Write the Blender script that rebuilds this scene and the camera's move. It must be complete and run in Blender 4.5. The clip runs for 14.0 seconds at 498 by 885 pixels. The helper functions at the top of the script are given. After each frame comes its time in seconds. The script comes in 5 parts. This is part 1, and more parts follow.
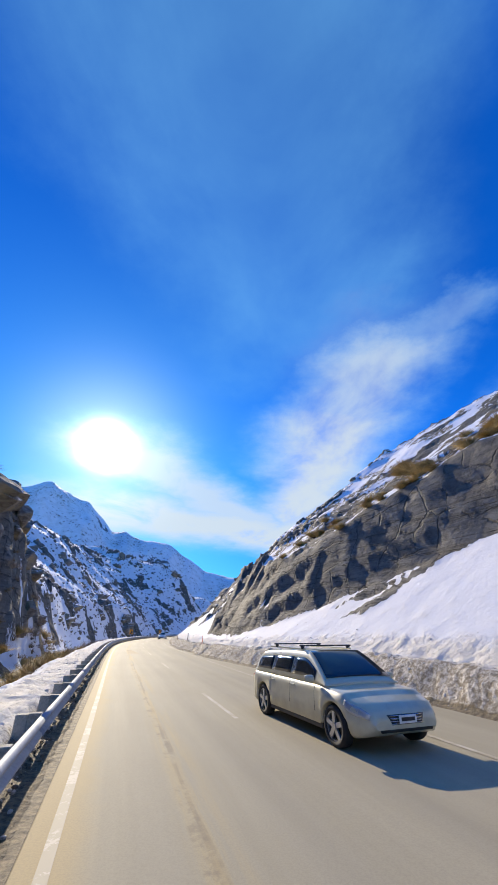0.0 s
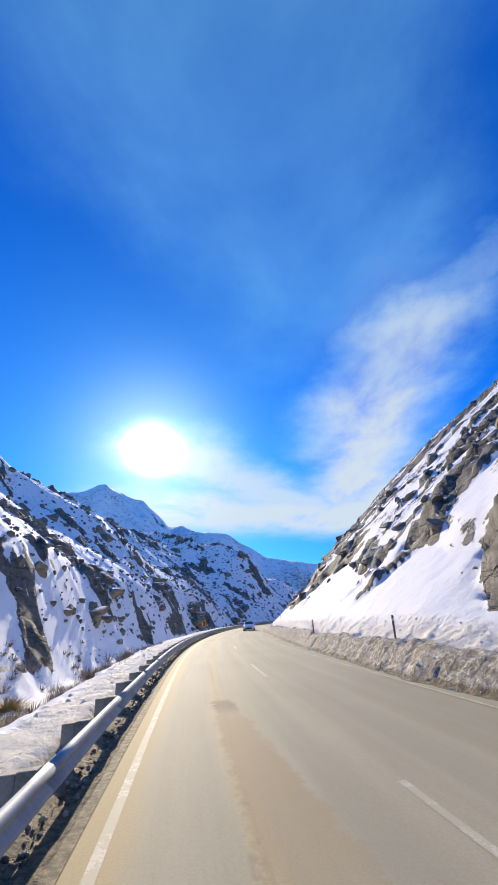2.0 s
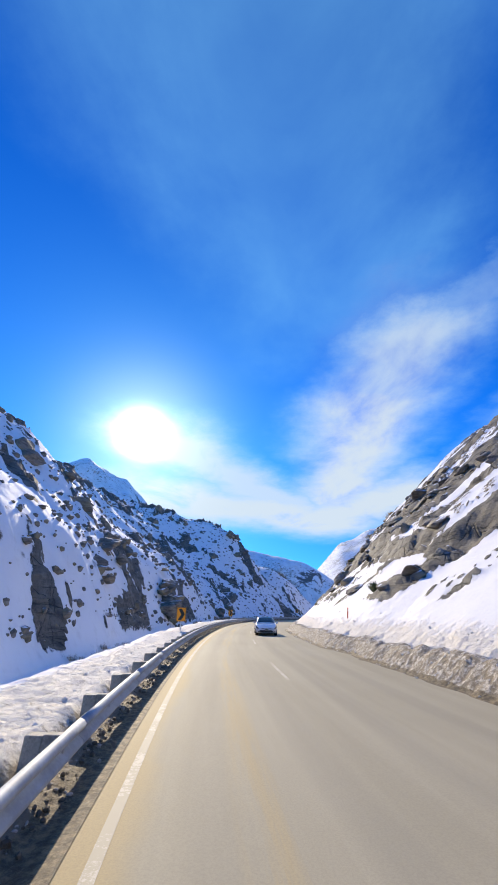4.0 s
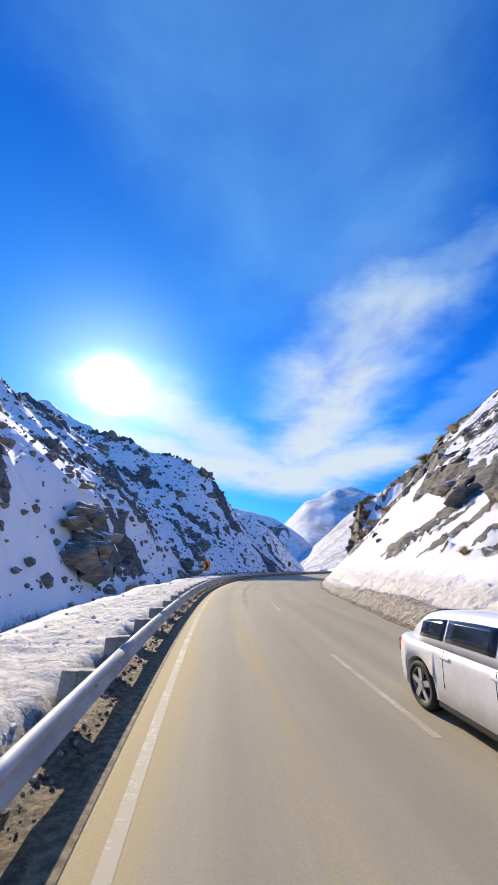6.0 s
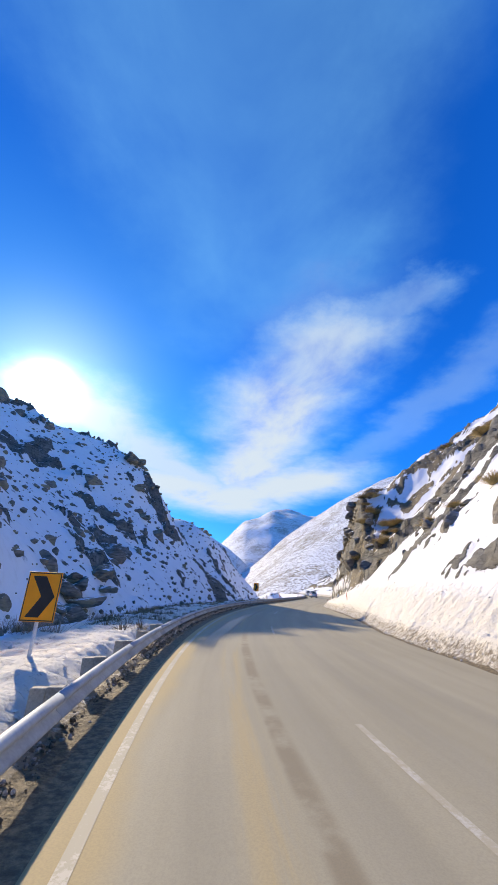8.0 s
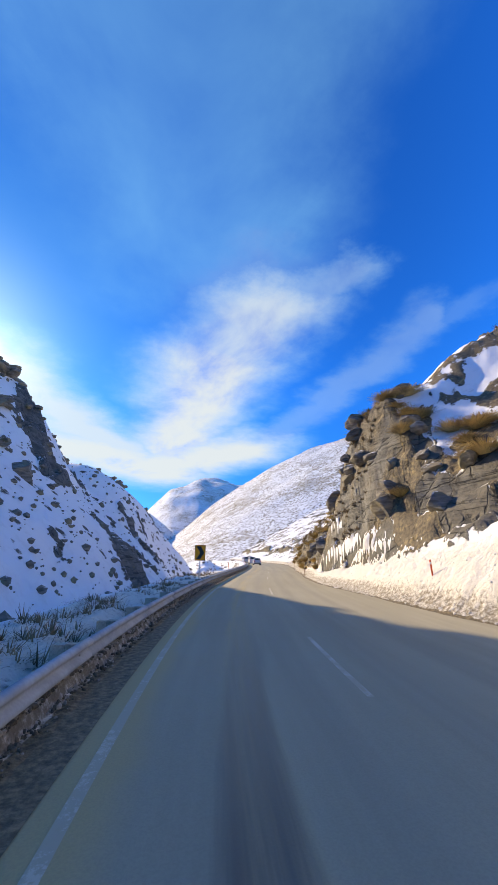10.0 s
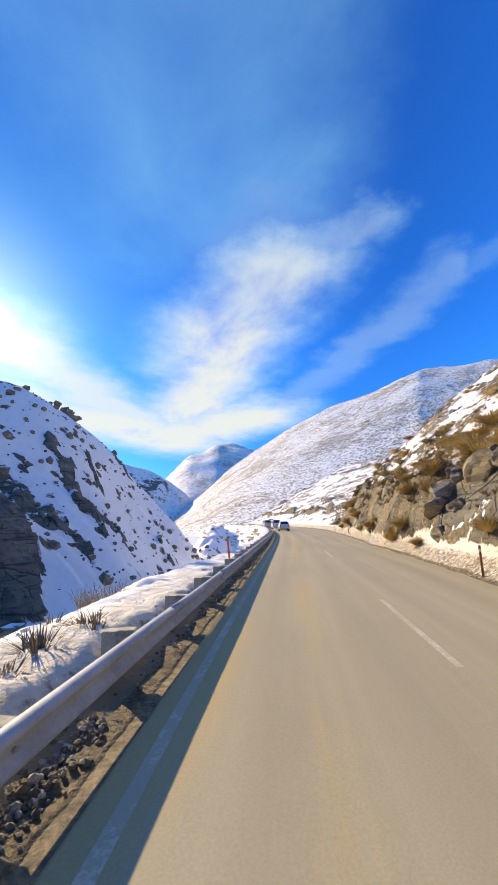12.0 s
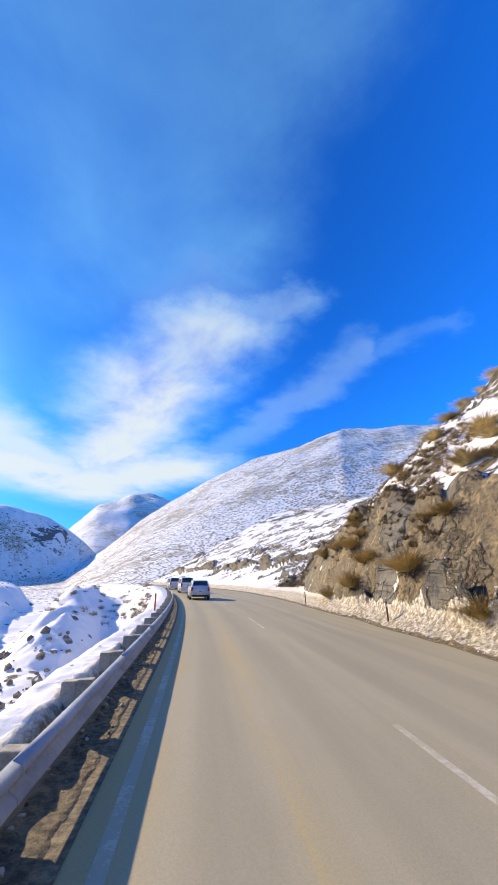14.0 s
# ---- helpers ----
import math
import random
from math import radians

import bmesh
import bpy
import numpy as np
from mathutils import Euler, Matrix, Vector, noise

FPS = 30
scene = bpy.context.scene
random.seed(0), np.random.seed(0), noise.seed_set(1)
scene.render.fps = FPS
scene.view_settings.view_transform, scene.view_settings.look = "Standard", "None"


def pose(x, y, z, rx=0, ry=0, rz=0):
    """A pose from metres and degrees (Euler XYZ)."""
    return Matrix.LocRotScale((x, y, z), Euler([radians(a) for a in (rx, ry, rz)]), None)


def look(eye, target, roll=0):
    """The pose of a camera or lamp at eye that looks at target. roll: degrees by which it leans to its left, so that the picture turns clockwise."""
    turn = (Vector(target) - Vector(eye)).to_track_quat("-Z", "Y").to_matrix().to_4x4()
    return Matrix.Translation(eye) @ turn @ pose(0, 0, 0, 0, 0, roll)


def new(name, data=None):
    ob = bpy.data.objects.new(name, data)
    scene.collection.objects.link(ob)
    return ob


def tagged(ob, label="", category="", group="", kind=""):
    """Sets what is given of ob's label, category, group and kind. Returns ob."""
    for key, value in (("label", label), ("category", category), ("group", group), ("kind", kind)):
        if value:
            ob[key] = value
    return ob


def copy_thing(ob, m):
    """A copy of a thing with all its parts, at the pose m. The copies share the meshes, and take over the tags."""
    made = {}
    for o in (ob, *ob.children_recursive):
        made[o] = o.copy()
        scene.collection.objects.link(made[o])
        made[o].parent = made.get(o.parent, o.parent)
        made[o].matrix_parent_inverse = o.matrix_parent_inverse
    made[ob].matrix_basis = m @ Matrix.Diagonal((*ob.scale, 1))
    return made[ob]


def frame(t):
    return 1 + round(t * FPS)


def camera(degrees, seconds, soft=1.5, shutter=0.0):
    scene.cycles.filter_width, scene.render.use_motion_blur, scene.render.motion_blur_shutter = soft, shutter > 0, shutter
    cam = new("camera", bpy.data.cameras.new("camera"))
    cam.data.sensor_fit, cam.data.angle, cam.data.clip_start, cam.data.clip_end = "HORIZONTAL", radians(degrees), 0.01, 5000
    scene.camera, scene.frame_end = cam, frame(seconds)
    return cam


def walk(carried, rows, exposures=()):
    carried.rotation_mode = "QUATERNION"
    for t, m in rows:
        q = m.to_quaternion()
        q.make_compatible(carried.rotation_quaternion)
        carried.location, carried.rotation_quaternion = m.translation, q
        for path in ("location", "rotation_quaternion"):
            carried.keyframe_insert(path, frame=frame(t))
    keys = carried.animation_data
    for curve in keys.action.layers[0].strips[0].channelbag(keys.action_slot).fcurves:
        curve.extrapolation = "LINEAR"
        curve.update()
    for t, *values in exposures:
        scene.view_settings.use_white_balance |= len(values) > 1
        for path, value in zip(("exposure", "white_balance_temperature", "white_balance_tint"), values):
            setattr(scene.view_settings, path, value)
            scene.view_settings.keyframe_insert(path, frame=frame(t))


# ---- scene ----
cam = camera(67.49, 14.0)
PATH = [
    (0.0, pose(-0.21, -0.04, 1.80, 116.83, -0.24, -0.38)),
    (0.5, pose(-2.79, 9.04, 1.80, 115.94, 1.42, 5.51)),
    (1.0, pose(-5.31, 17.65, 1.80, 115.34, 2.59, 7.18)),
    (1.5, pose(-7.72, 25.74, 1.80, 115.28, 3.11, 8.38)),
    (2.0, pose(-9.87, 33.30, 1.80, 115.24, 3.87, 8.67)),
    (2.2, pose(-10.64, 36.24, 1.80, 115.15, 4.12, 8.57)),
    (4.3, pose(-19.28, 68.30, 1.80, 114.07, -1.63, 4.07)),
    (4.5, pose(-19.91, 71.44, 1.80, 112.04, -1.58, 3.15)),
    (5.0, pose(-21.38, 79.33, 1.80, 107.84, -0.81, 0.18)),
    (5.5, pose(-22.53, 87.11, 1.80, 107.97, -1.41, 0.01)),
    (6.0, pose(-23.38, 94.74, 1.80, 108.03, -1.91, -0.06)),
    (6.5, pose(-24.09, 102.17, 1.80, 108.89, -2.91, -0.39)),
    (7.0, pose(-24.63, 109.42, 1.80, 110.76, -3.16, -4.06)),
    (7.5, pose(-24.84, 116.63, 1.80, 111.26, -2.42, -8.94)),
    (8.0, pose(-24.70, 123.54, 1.80, 111.41, -2.45, -9.81)),
    (8.5, pose(-24.17, 130.03, 1.80, 111.92, -2.54, -11.64)),
    (9.0, pose(-23.40, 136.41, 1.80, 111.81, -3.21, -16.42)),
    (9.2, pose(-23.04, 139.03, 1.80, 111.64, -3.40, -19.94)),
    (11.3, pose(-15.12, 167.64, 1.80, 100.36, 0.93, -18.50)),
    (11.5, pose(-14.06, 170.32, 1.80, 100.59, 0.76, -18.16)),
    (12.0, pose(-11.29, 177.03, 1.80, 101.89, 0.55, -17.81)),
    (12.5, pose(-8.41, 183.86, 1.80, 106.12, 0.28, -18.31)),
    (13.0, pose(-5.29, 190.82, 1.80, 108.43, -0.04, -19.28)),
    (13.5, pose(-2.31, 197.81, 1.80, 109.22, -0.36, -20.09)),
    (14.0, pose(0.47, 204.91, 1.80, 110.09, 0.02, -30.23)),
]
LIGHTNESS = [(0.0, 0.18, 6850, 10), (2.2, 0.20, 6850, 10), (4.5, 0.26, 6900, 10), (9.0, 0.32, 7300, 10), (11.3, 0.44, 8600, 10), (12.0, 0.45, 8500, 10), (12.5, 0.46, 8200, 10), (13.0, 0.42, 7250, 10), (14.0, 0.40, 7400, 10)]
walk(cam, PATH, LIGHTNESS)

# ---- light ----
SUN_AZ, SUN_EL = 22.9, 24.4   # degrees left of north (+y), above the horizon
SUN_WAY = Vector((-math.sin(radians(SUN_AZ)) * math.cos(radians(SUN_EL)),
                  math.cos(radians(SUN_AZ)) * math.cos(radians(SUN_EL)), math.sin(radians(SUN_EL))))
sun_data = bpy.data.lights.new("sun", "SUN")
sun_data.energy, sun_data.angle, sun_data.color = 5.0, radians(0.6), (1.0, 0.885, 0.70)
sun = new("sun", sun_data)
sun.matrix_world = look(SUN_WAY * 300, (0, 0, 0))


class Nodes:
    """A short way to write node trees."""

    def __init__(self, tree):
        self.tree = tree
        tree.nodes.clear()

    def add(self, kind, props=None, **ins):
        n = self.tree.nodes.new(kind)
        for key, value in (props or {}).items():
            setattr(n, key, value)
        for key, value in ins.items():
            key = key.replace("_", " ") if key not in n.inputs else key
            sock = n.inputs[int(key[1:])] if key[0] == "i" and key[1:].isdigit() else n.inputs[key]
            if hasattr(value, "is_linked"):
                self.tree.links.new(value, sock)
            else:
                sock.default_value = value
        return n

    def math(self, op, a, b=0.0, clamp=False):
        return self.add("ShaderNodeMath", {"operation": op, "use_clamp": clamp}, i0=a, i1=b).outputs[0]

    def mix(self, fac, a, b):
        n = self.tree.nodes.new("ShaderNodeMix")
        n.data_type = "RGBA"
        for i, v in ((0, fac), (6, a), (7, b)):
            if hasattr(v, "is_linked"):
                self.tree.links.new(v, n.inputs[i])
            else:
                n.inputs[i].default_value = v if i == 0 else (*v, 1)[:4]
        return n.outputs[2]

    def step(self, value, lo, hi, a=0.0, b=1.0):
        return self.add("ShaderNodeMapRange", {"interpolation_type": "SMOOTHSTEP"}, i0=value, i1=lo, i2=hi, i3=a, i4=b).outputs[0]

    def noise(self, vec, scale, detail=4.0, rough=0.55, dist=0.0):
        return self.add("ShaderNodeTexNoise", None, Vector=vec, Scale=scale, Detail=detail, Roughness=rough, Distortion=dist).outputs[0]


world = bpy.data.worlds.new("sky")
scene.world = world
world.use_nodes = True
w = Nodes(world.node_tree)
sky = w.add("ShaderNodeTexSky", {"sky_type": "NISHITA", "sun_disc": False, "sun_elevation": radians(SUN_EL),
                                 "sun_rotation": radians(-SUN_AZ), "altitude": 900.0, "air_density": 1.0, "dust_density": 0.3, "ozone_density": 3.0})
deep = w.add("ShaderNodeHueSaturation", None, Hue=0.505, Saturation=1.4, Value=1.0, Color=sky.outputs[0])
way = w.add("ShaderNodeTexCoord").outputs["Generated"]
low_down = w.step(w.add("ShaderNodeSeparateXYZ", None, Vector=way).outputs[2], 0.42, 0.08)
tint = w.mix(low_down, (0.26, 1.55, 2.5), (0.16, 0.85, 1.75))
sun_dot = w.add("ShaderNodeVectorMath", {"operation": "DOT_PRODUCT"}, i0=way, i1=tuple(SUN_WAY)).outputs["Value"]
near_sun = w.math("MAXIMUM", sun_dot, 0.0)
# away from the sun the sky is deeper
tint = w.mix(w.step(sun_dot, 0.62, 0.05), tint, (0.38, 2.9, 4.5))
# the unseen sky behind is made brighter and paler, to fill the shade
tint = w.mix(w.step(sun_dot, -0.18, -0.6), tint, (1.7, 1.85, 1.95))
tint = w.mix(w.math("POWER", near_sun, 10.0), tint, (0.40, 1.15, 1.75))
sky_rich = w.add("ShaderNodeVectorMath", {"operation": "MULTIPLY"}, i0=deep.outputs[0], i1=tint)
# coordinates on a flat cloud sheet: direction divided by its height
sep = w.add("ShaderNodeSeparateXYZ", None, Vector=way)
high = w.math("MAXIMUM", sep.outputs[2], 0.03)
east, north = w.math("DIVIDE", sep.outputs[0], w.math("ADD", high, 0.12)), w.math("DIVIDE", sep.outputs[1], w.math("ADD", high, 0.12))
sheet = w.add("ShaderNodeCombineXYZ", None, X=east, Y=north).outputs[0]
# the sheet is drawn out of shape, so that the clouds have ragged outlines
drift = w.add("ShaderNodeSeparateXYZ", None, Vector=w.add("ShaderNodeTexNoise", None, Vector=sheet, Scale=2.1, Detail=7.0, Roughness=0.62).outputs["Color"])
east = w.math("ADD", east, w.math("MULTIPLY", w.math("SUBTRACT", drift.outputs[0], 0.5), 0.42))
north = w.math("ADD", north, w.math("MULTIPLY", w.math("SUBTRACT", drift.outputs[1], 0.5), 0.6))
turn = w.add("ShaderNodeMapping", {"vector_type": "POINT"}, Vector=sheet, Rotation=(0, 0, radians(-58)), Scale=(1.0, 0.75, 1.0)).outputs[0]
fine = w.noise(turn, 2.2, 9.0, 0.56, 0.35)
broad = w.noise(turn, 0.7, 4.0, 0.5, 0.3)


def band(ax, ay, bx, by, width):
    """1 on the line from a to b of the cloud sheet, falling to 0 at the width beside it."""
    lx, ly = bx - ax, by - ay
    n = math.hypot(lx, ly)
    px, py = w.math("SUBTRACT", east, ax), w.math("SUBTRACT", north, ay)
    along = w.math("DIVIDE", w.math("ADD", w.math("MULTIPLY", px, lx / n), w.math("MULTIPLY", py, ly / n)), n, True)
    dx = w.math("SUBTRACT", px, w.math("MULTIPLY", along, lx))
    dy = w.math("SUBTRACT", py, w.math("MULTIPLY", along, ly))
    far = w.math("SQRT", w.math("ADD", w.math("MULTIPLY", dx, dx), w.math("MULTIPLY", dy, dy)))
    return w.step(far, width, width * 0.15)


bright = w.math("MAXIMUM", w.math("MAXIMUM", band(0.35, 2.40, 0.38, 1.53, 0.48), w.math("MULTIPLY", band(0.38, 1.58, 0.44, 1.10, 0.39), 0.85)), w.math("MULTIPLY", band(0.42, 1.05, 0.58, 0.78, 0.18), 0.45))
skirt = w.math("MAXIMUM", w.math("MULTIPLY", band(-0.62, 1.66, 0.15, 2.75, 0.42), 0.9), w.math("MAXIMUM", band(-1.15, 2.30, 0.36, 2.91, 0.69), band(0.28, 2.82, 0.82, 2.34, 0.55)))
veil = band(0.15, 0.84, -0.05, 0.22, 0.50)
streak = w.math("MAXIMUM", w.math("MULTIPLY", band(0.93, 1.98, 1.01, 0.86, 0.16), 0.8), w.math("MULTIPLY", band(1.01, 0.94, 1.14, 0.55, 0.09), 0.45))
cover = w.math("MAXIMUM", w.math("MULTIPLY", bright, w.step(fine, 0.2, 0.58)), w.math("MULTIPLY", skirt, w.step(fine, 0.12, 0.44)))
cover = w.math("MAXIMUM", w.math("MULTIPLY", cover, 0.9), w.math("MULTIPLY", w.math("MULTIPLY", veil, w.step(w.math("ADD", w.math("MULTIPLY", broad, 0.65), w.math("MULTIPLY", fine, 0.35)), 0.2, 0.66)), 0.53))
cover = w.math("MAXIMUM", cover, w.math("MULTIPLY", w.math("MULTIPLY", streak, w.step(fine, 0.25, 0.62)), 0.3))
glow = w.math("ADD", w.math("MULTIPLY", w.math("POWER", near_sun, 1100.0), 70.0),
              w.math("MULTIPLY", w.math("POWER", near_sun, 90.0), 4.5))
wide = w.add("ShaderNodeVectorMath", {"operation": "SCALE"}, i0=(0.30, 1.0, 1.5), Scale=w.math("MULTIPLY", w.math("POWER", near_sun, 12.0), 1.3)).outputs[0]
lit = w.math("ADD", 8.5, w.math("MULTIPLY", glow, 1.5))
cloud_col = w.add("ShaderNodeVectorMath", {"operation": "SCALE"}, i0=w.mix(w.math("SUBTRACT", 1.0, w.math("MAXIMUM", bright, skirt)), (0.86, 1.0, 1.09), w.mix(streak, (0.30, 0.86, 1.42), (0.62, 0.95, 1.2))), Scale=lit).outputs[0]
halo = w.add("ShaderNodeVectorMath", {"operation": "SCALE"}, i0=(1.0, 0.97, 0.92), Scale=glow).outputs[0]
air = w.add("ShaderNodeVectorMath", {"operation": "ADD"}, i0=sky_rich.outputs[0], i1=halo).outputs[0]
air = w.add("ShaderNodeVectorMath", {"operation": "ADD"}, i0=air, i1=wide).outputs[0]
both = w.mix(cover, air, cloud_col)
w.add("ShaderNodeOutputWorld", None, Surface=w.add("ShaderNodeBackground", None, Color=both, Strength=0.082).outputs[0])


# ---- materials ----
def material(name, rough=0.6, metal=0.0):
    m = bpy.data.materials.new(name)
    m.use_nodes = True
    n = Nodes(m.node_tree)
    shader = n.add("ShaderNodeBsdfPrincipled", None, Roughness=rough, Metallic=metal)
    n.add("ShaderNodeOutputMaterial", None, Surface=shader.outputs[0])
    return m, n, shader


def link(n, value, sock):
    n.tree.links.new(value, sock)


def bump(n, shader, height, strength, distance):
    b = n.add("ShaderNodeBump", None, Strength=strength, Distance=distance, Height=height)
    link(n, b.outputs[0], shader.inputs["Normal"])


def plain(name, col, rough=0.5, metal=0.0, vary=0.12, scale=6.0, dent=0.0):
    """One colour with dirt and grain at two scales."""
    m, n, sh = material(name, rough, metal)
    pos = n.add("ShaderNodeTexCoord").outputs["Object"]
    a, b = n.noise(pos, scale, 5.0), n.noise(pos, scale * 9, 3.0)
    f = n.math("ADD", n.math("MULTIPLY", a, 0.7), n.math("MULTIPLY", b, 0.3))
    dark = tuple(c * (1 - 2.2 * vary) for c in col)
    pale = tuple(min(1, c * (1 + 1.6 * vary)) for c in col)
    link(n, n.mix(n.step(f, 0.3, 0.7), dark, pale), sh.inputs["Base Color"])
    if dent:
        bump(n, sh, b, 0.5, dent)
    return m


def hill_material():
    """Snow, rock, tussock and dirty ploughed snow, as the masks of the ground say, with fine detail."""
    m, n, sh = material("snowy_hillside", 0.8)
    geo = n.add("ShaderNodeNewGeometry")
    pos = geo.outputs["Position"]
    rock = n.add("ShaderNodeAttribute", {"attribute_name": "rock"}).outputs["Fac"]
    grass = n.add("ShaderNodeAttribute", {"attribute_name": "grass"}).outputs["Fac"]
    dirt = n.add("ShaderNodeAttribute", {"attribute_name": "dirt"}).outputs["Fac"]
    speck = n.add("ShaderNodeAttribute", {"attribute_name": "speck"}).outputs["Fac"]
    gravel = n.add("ShaderNodeAttribute", {"attribute_name": "gravel"}).outputs["Fac"]
    up = n.add("ShaderNodeSeparateXYZ", None, Vector=geo.outputs["Normal"]).outputs[2]
    # rock: layered grey-brown schist
    lay = n.add("ShaderNodeMapping", None, Vector=pos, Rotation=(radians(20), radians(-16), 0.4), Scale=(0.28, 0.28, 1.9)).outputs[0]
    strata = n.math("ADD", n.math("MULTIPLY", n.noise(lay, 1.1, 10.0, 0.66, 0.3), 0.55), n.math("MULTIPLY", n.noise(pos, 0.8, 9.0, 0.68, 0.2), 0.45))
    patch = n.noise(pos, 0.25, 5.0)
    rock_col = n.mix(n.step(strata, 0.36, 0.64), (0.075, 0.068, 0.055), (0.245, 0.225, 0.182))
    rock_col = n.mix(n.step(patch, 0.45, 0.7), rock_col, n.mix(strata, (0.085, 0.07, 0.047), (0.22, 0.185, 0.13)))
    rock_col = n.mix(n.step(n.noise(pos, 1.7, 6.0, 0.7), 0.46, 0.68), rock_col, (0.058, 0.052, 0.042))
    # bedding joints run with the layers, a few cracks stand across them
    beds = n.add("ShaderNodeMapping", None, Vector=pos, Rotation=(radians(14), radians(-13), 0.4), Scale=(0.06, 0.06, 1.5)).outputs[0]
    joint = n.math("ABSOLUTE", n.math("SUBTRACT", n.noise(beds, 0.7, 5.0, 0.55), 0.5))
    upright = n.add("ShaderNodeMapping", None, Vector=pos, Rotation=(radians(8), radians(12), 0.4), Scale=(0.55, 0.55, 0.2)).outputs[0]
    warp = n.add("ShaderNodeVectorMath", {"operation": "ADD"}, i0=upright, i1=n.add("ShaderNodeVectorMath", {"operation": "SCALE"}, i0=n.add(
        "ShaderNodeTexNoise", None, Vector=pos, Scale=1.8, Detail=4.0).outputs["Color"], Scale=0.16).outputs[0]).outputs[0]
    block = n.add("ShaderNodeTexVoronoi", {"feature": "DISTANCE_TO_EDGE"}, Vector=warp, Scale=0.8).outputs["Distance"]
    tone = n.add("ShaderNodeTexVoronoi", {"feature": "F1"}, Vector=warp, Scale=0.8).outputs["Color"]
    rock_col = n.mix(n.math("MULTIPLY", n.add("ShaderNodeSeparateXYZ", None, Vector=tone).outputs[0], 0.45), rock_col, (0.10, 0.092, 0.075))
    split = n.math("MAXIMUM", n.step(block, 0.004, 0.024), n.step(n.noise(pos, 0.4, 4.0, 0.6), 0.55, 0.48))
    # long joints that climb along the cut, each broken here and there, and steep cracks between them
    xyz = n.add("ShaderNodeSeparateXYZ", None, Vector=pos)
    sway = n.math("MULTIPLY", n.noise(pos, 0.35, 4.0, 0.6), 1.1)
    climb = n.math("ADD", n.math("ADD", xyz.outputs[2], n.math("MULTIPLY", xyz.outputs[1], 0.40)), sway)
    bed = n.math("ABSOLUTE", n.math("SUBTRACT", n.math("FRACT", n.math("DIVIDE", climb, 2.3)), 0.5))
    bed = n.math("MAXIMUM", n.step(bed, 0.006, 0.03), n.step(n.noise(pos, 0.22, 3.0, 0.5), 0.54, 0.46))
    stand_up = n.math("ADD", n.math("SUBTRACT", xyz.outputs[1], n.math("MULTIPLY", xyz.outputs[2], 0.3)), n.math("MULTIPLY", n.noise(pos, 0.6, 5.0, 0.65), 1.6))
    riser = n.math("ABSOLUTE", n.math("SUBTRACT", n.math("FRACT", n.math("DIVIDE", stand_up, 2.9)), 0.5))
    riser = n.math("MAXIMUM", n.step(riser, 0.003, 0.016), n.step(n.noise(pos, 0.4, 3.0, 0.5), 0.46, 0.54))
    gap = n.math("MULTIPLY", n.math("MULTIPLY", n.step(joint, 0.0, 0.009), split), n.math("MULTIPLY", bed, riser))
    rock_col = n.mix(n.math("MULTIPLY", grass, 0.85), rock_col, n.mix(strata, (0.075, 0.058, 0.035), (0.24, 0.185, 0.105)))
    rock_col = n.mix(gap, n.mix(0.82, rock_col, (0.03, 0.027, 0.022)), rock_col)
    # snow, with a faint dust on it
    dust = n.noise(pos, 1.1, 6.0, 0.6)
    snow_col = n.mix(n.step(dust, 0.5, 0.85), (0.82, 0.81, 0.795), (0.70, 0.68, 0.645))
    # ploughed dirty snow and gravel
    lump = n.noise(pos, 6.5, 8.0, 0.7)
    dirty = n.mix(n.step(n.math("ADD", lump, n.math("MULTIPLY", n.math("SUBTRACT", 0.85, dirt), 0.45)), 0.32, 0.62), (0.235, 0.185, 0.12), (0.83, 0.76, 0.64))
    straw = n.noise(pos, 5.0, 4.0, 0.6)
    straw2 = n.noise(pos, 1.3, 5.0, 0.65)
    grass_col = n.mix(n.step(straw, 0.3, 0.7), (0.075, 0.055, 0.032), (0.20, 0.148, 0.078))
    grass_col = n.mix(n.math("MULTIPLY", n.step(straw2, 0.5, 0.66), n.step(straw, 0.35, 0.6)), grass_col, (0.34, 0.245, 0.105))
    edge = n.math("MULTIPLY", n.math("SUBTRACT", n.noise(pos, 2.2, 6.0, 0.65), 0.5), 1.3)
    edge2 = n.math("MULTIPLY", n.math("SUBTRACT", n.noise(pos, 0.6, 5.0, 0.65), 0.5), 1.1)
    rock_f = n.step(n.math("ADD", n.math("ADD", rock, edge2), n.math("MULTIPLY", edge, 0.6)), 0.44, 0.56)
    grass_f = n.step(n.math("ADD", grass, edge), 0.46, 0.62)
    dirt_f = n.step(n.math("ADD", dirt, n.math("MULTIPLY", edge, 0.5)), 0.12, 0.5)
    # small scattered scrub and stones showing through the snow
    spot = n.add("ShaderNodeTexVoronoi", {"feature": "F1"}, Vector=n.add("ShaderNodeVectorMath", {"operation": "ADD"}, i0=pos, i1=n.add(
        "ShaderNodeTexNoise", None, Vector=pos, Scale=0.7, Detail=3.0).outputs["Color"]).outputs[0], Scale=0.42)
    spot_f = n.math("MULTIPLY", n.step(n.math("ADD", spot.outputs["Distance"], n.math("MULTIPLY", edge, 0.25)), 0.24, 0.15), n.step(n.math("ADD", speck, edge2), 0.3, 0.6))
    col = n.mix(dirt_f, snow_col, dirty)
    col = n.mix(spot_f, col, n.mix(straw, (0.05, 0.045, 0.035), (0.17, 0.13, 0.075)))
    col = n.mix(grass_f, col, grass_col)
    ledge = n.step(n.math("ADD", up, n.math("MULTIPLY", edge, 0.35)), 0.86, 0.97)
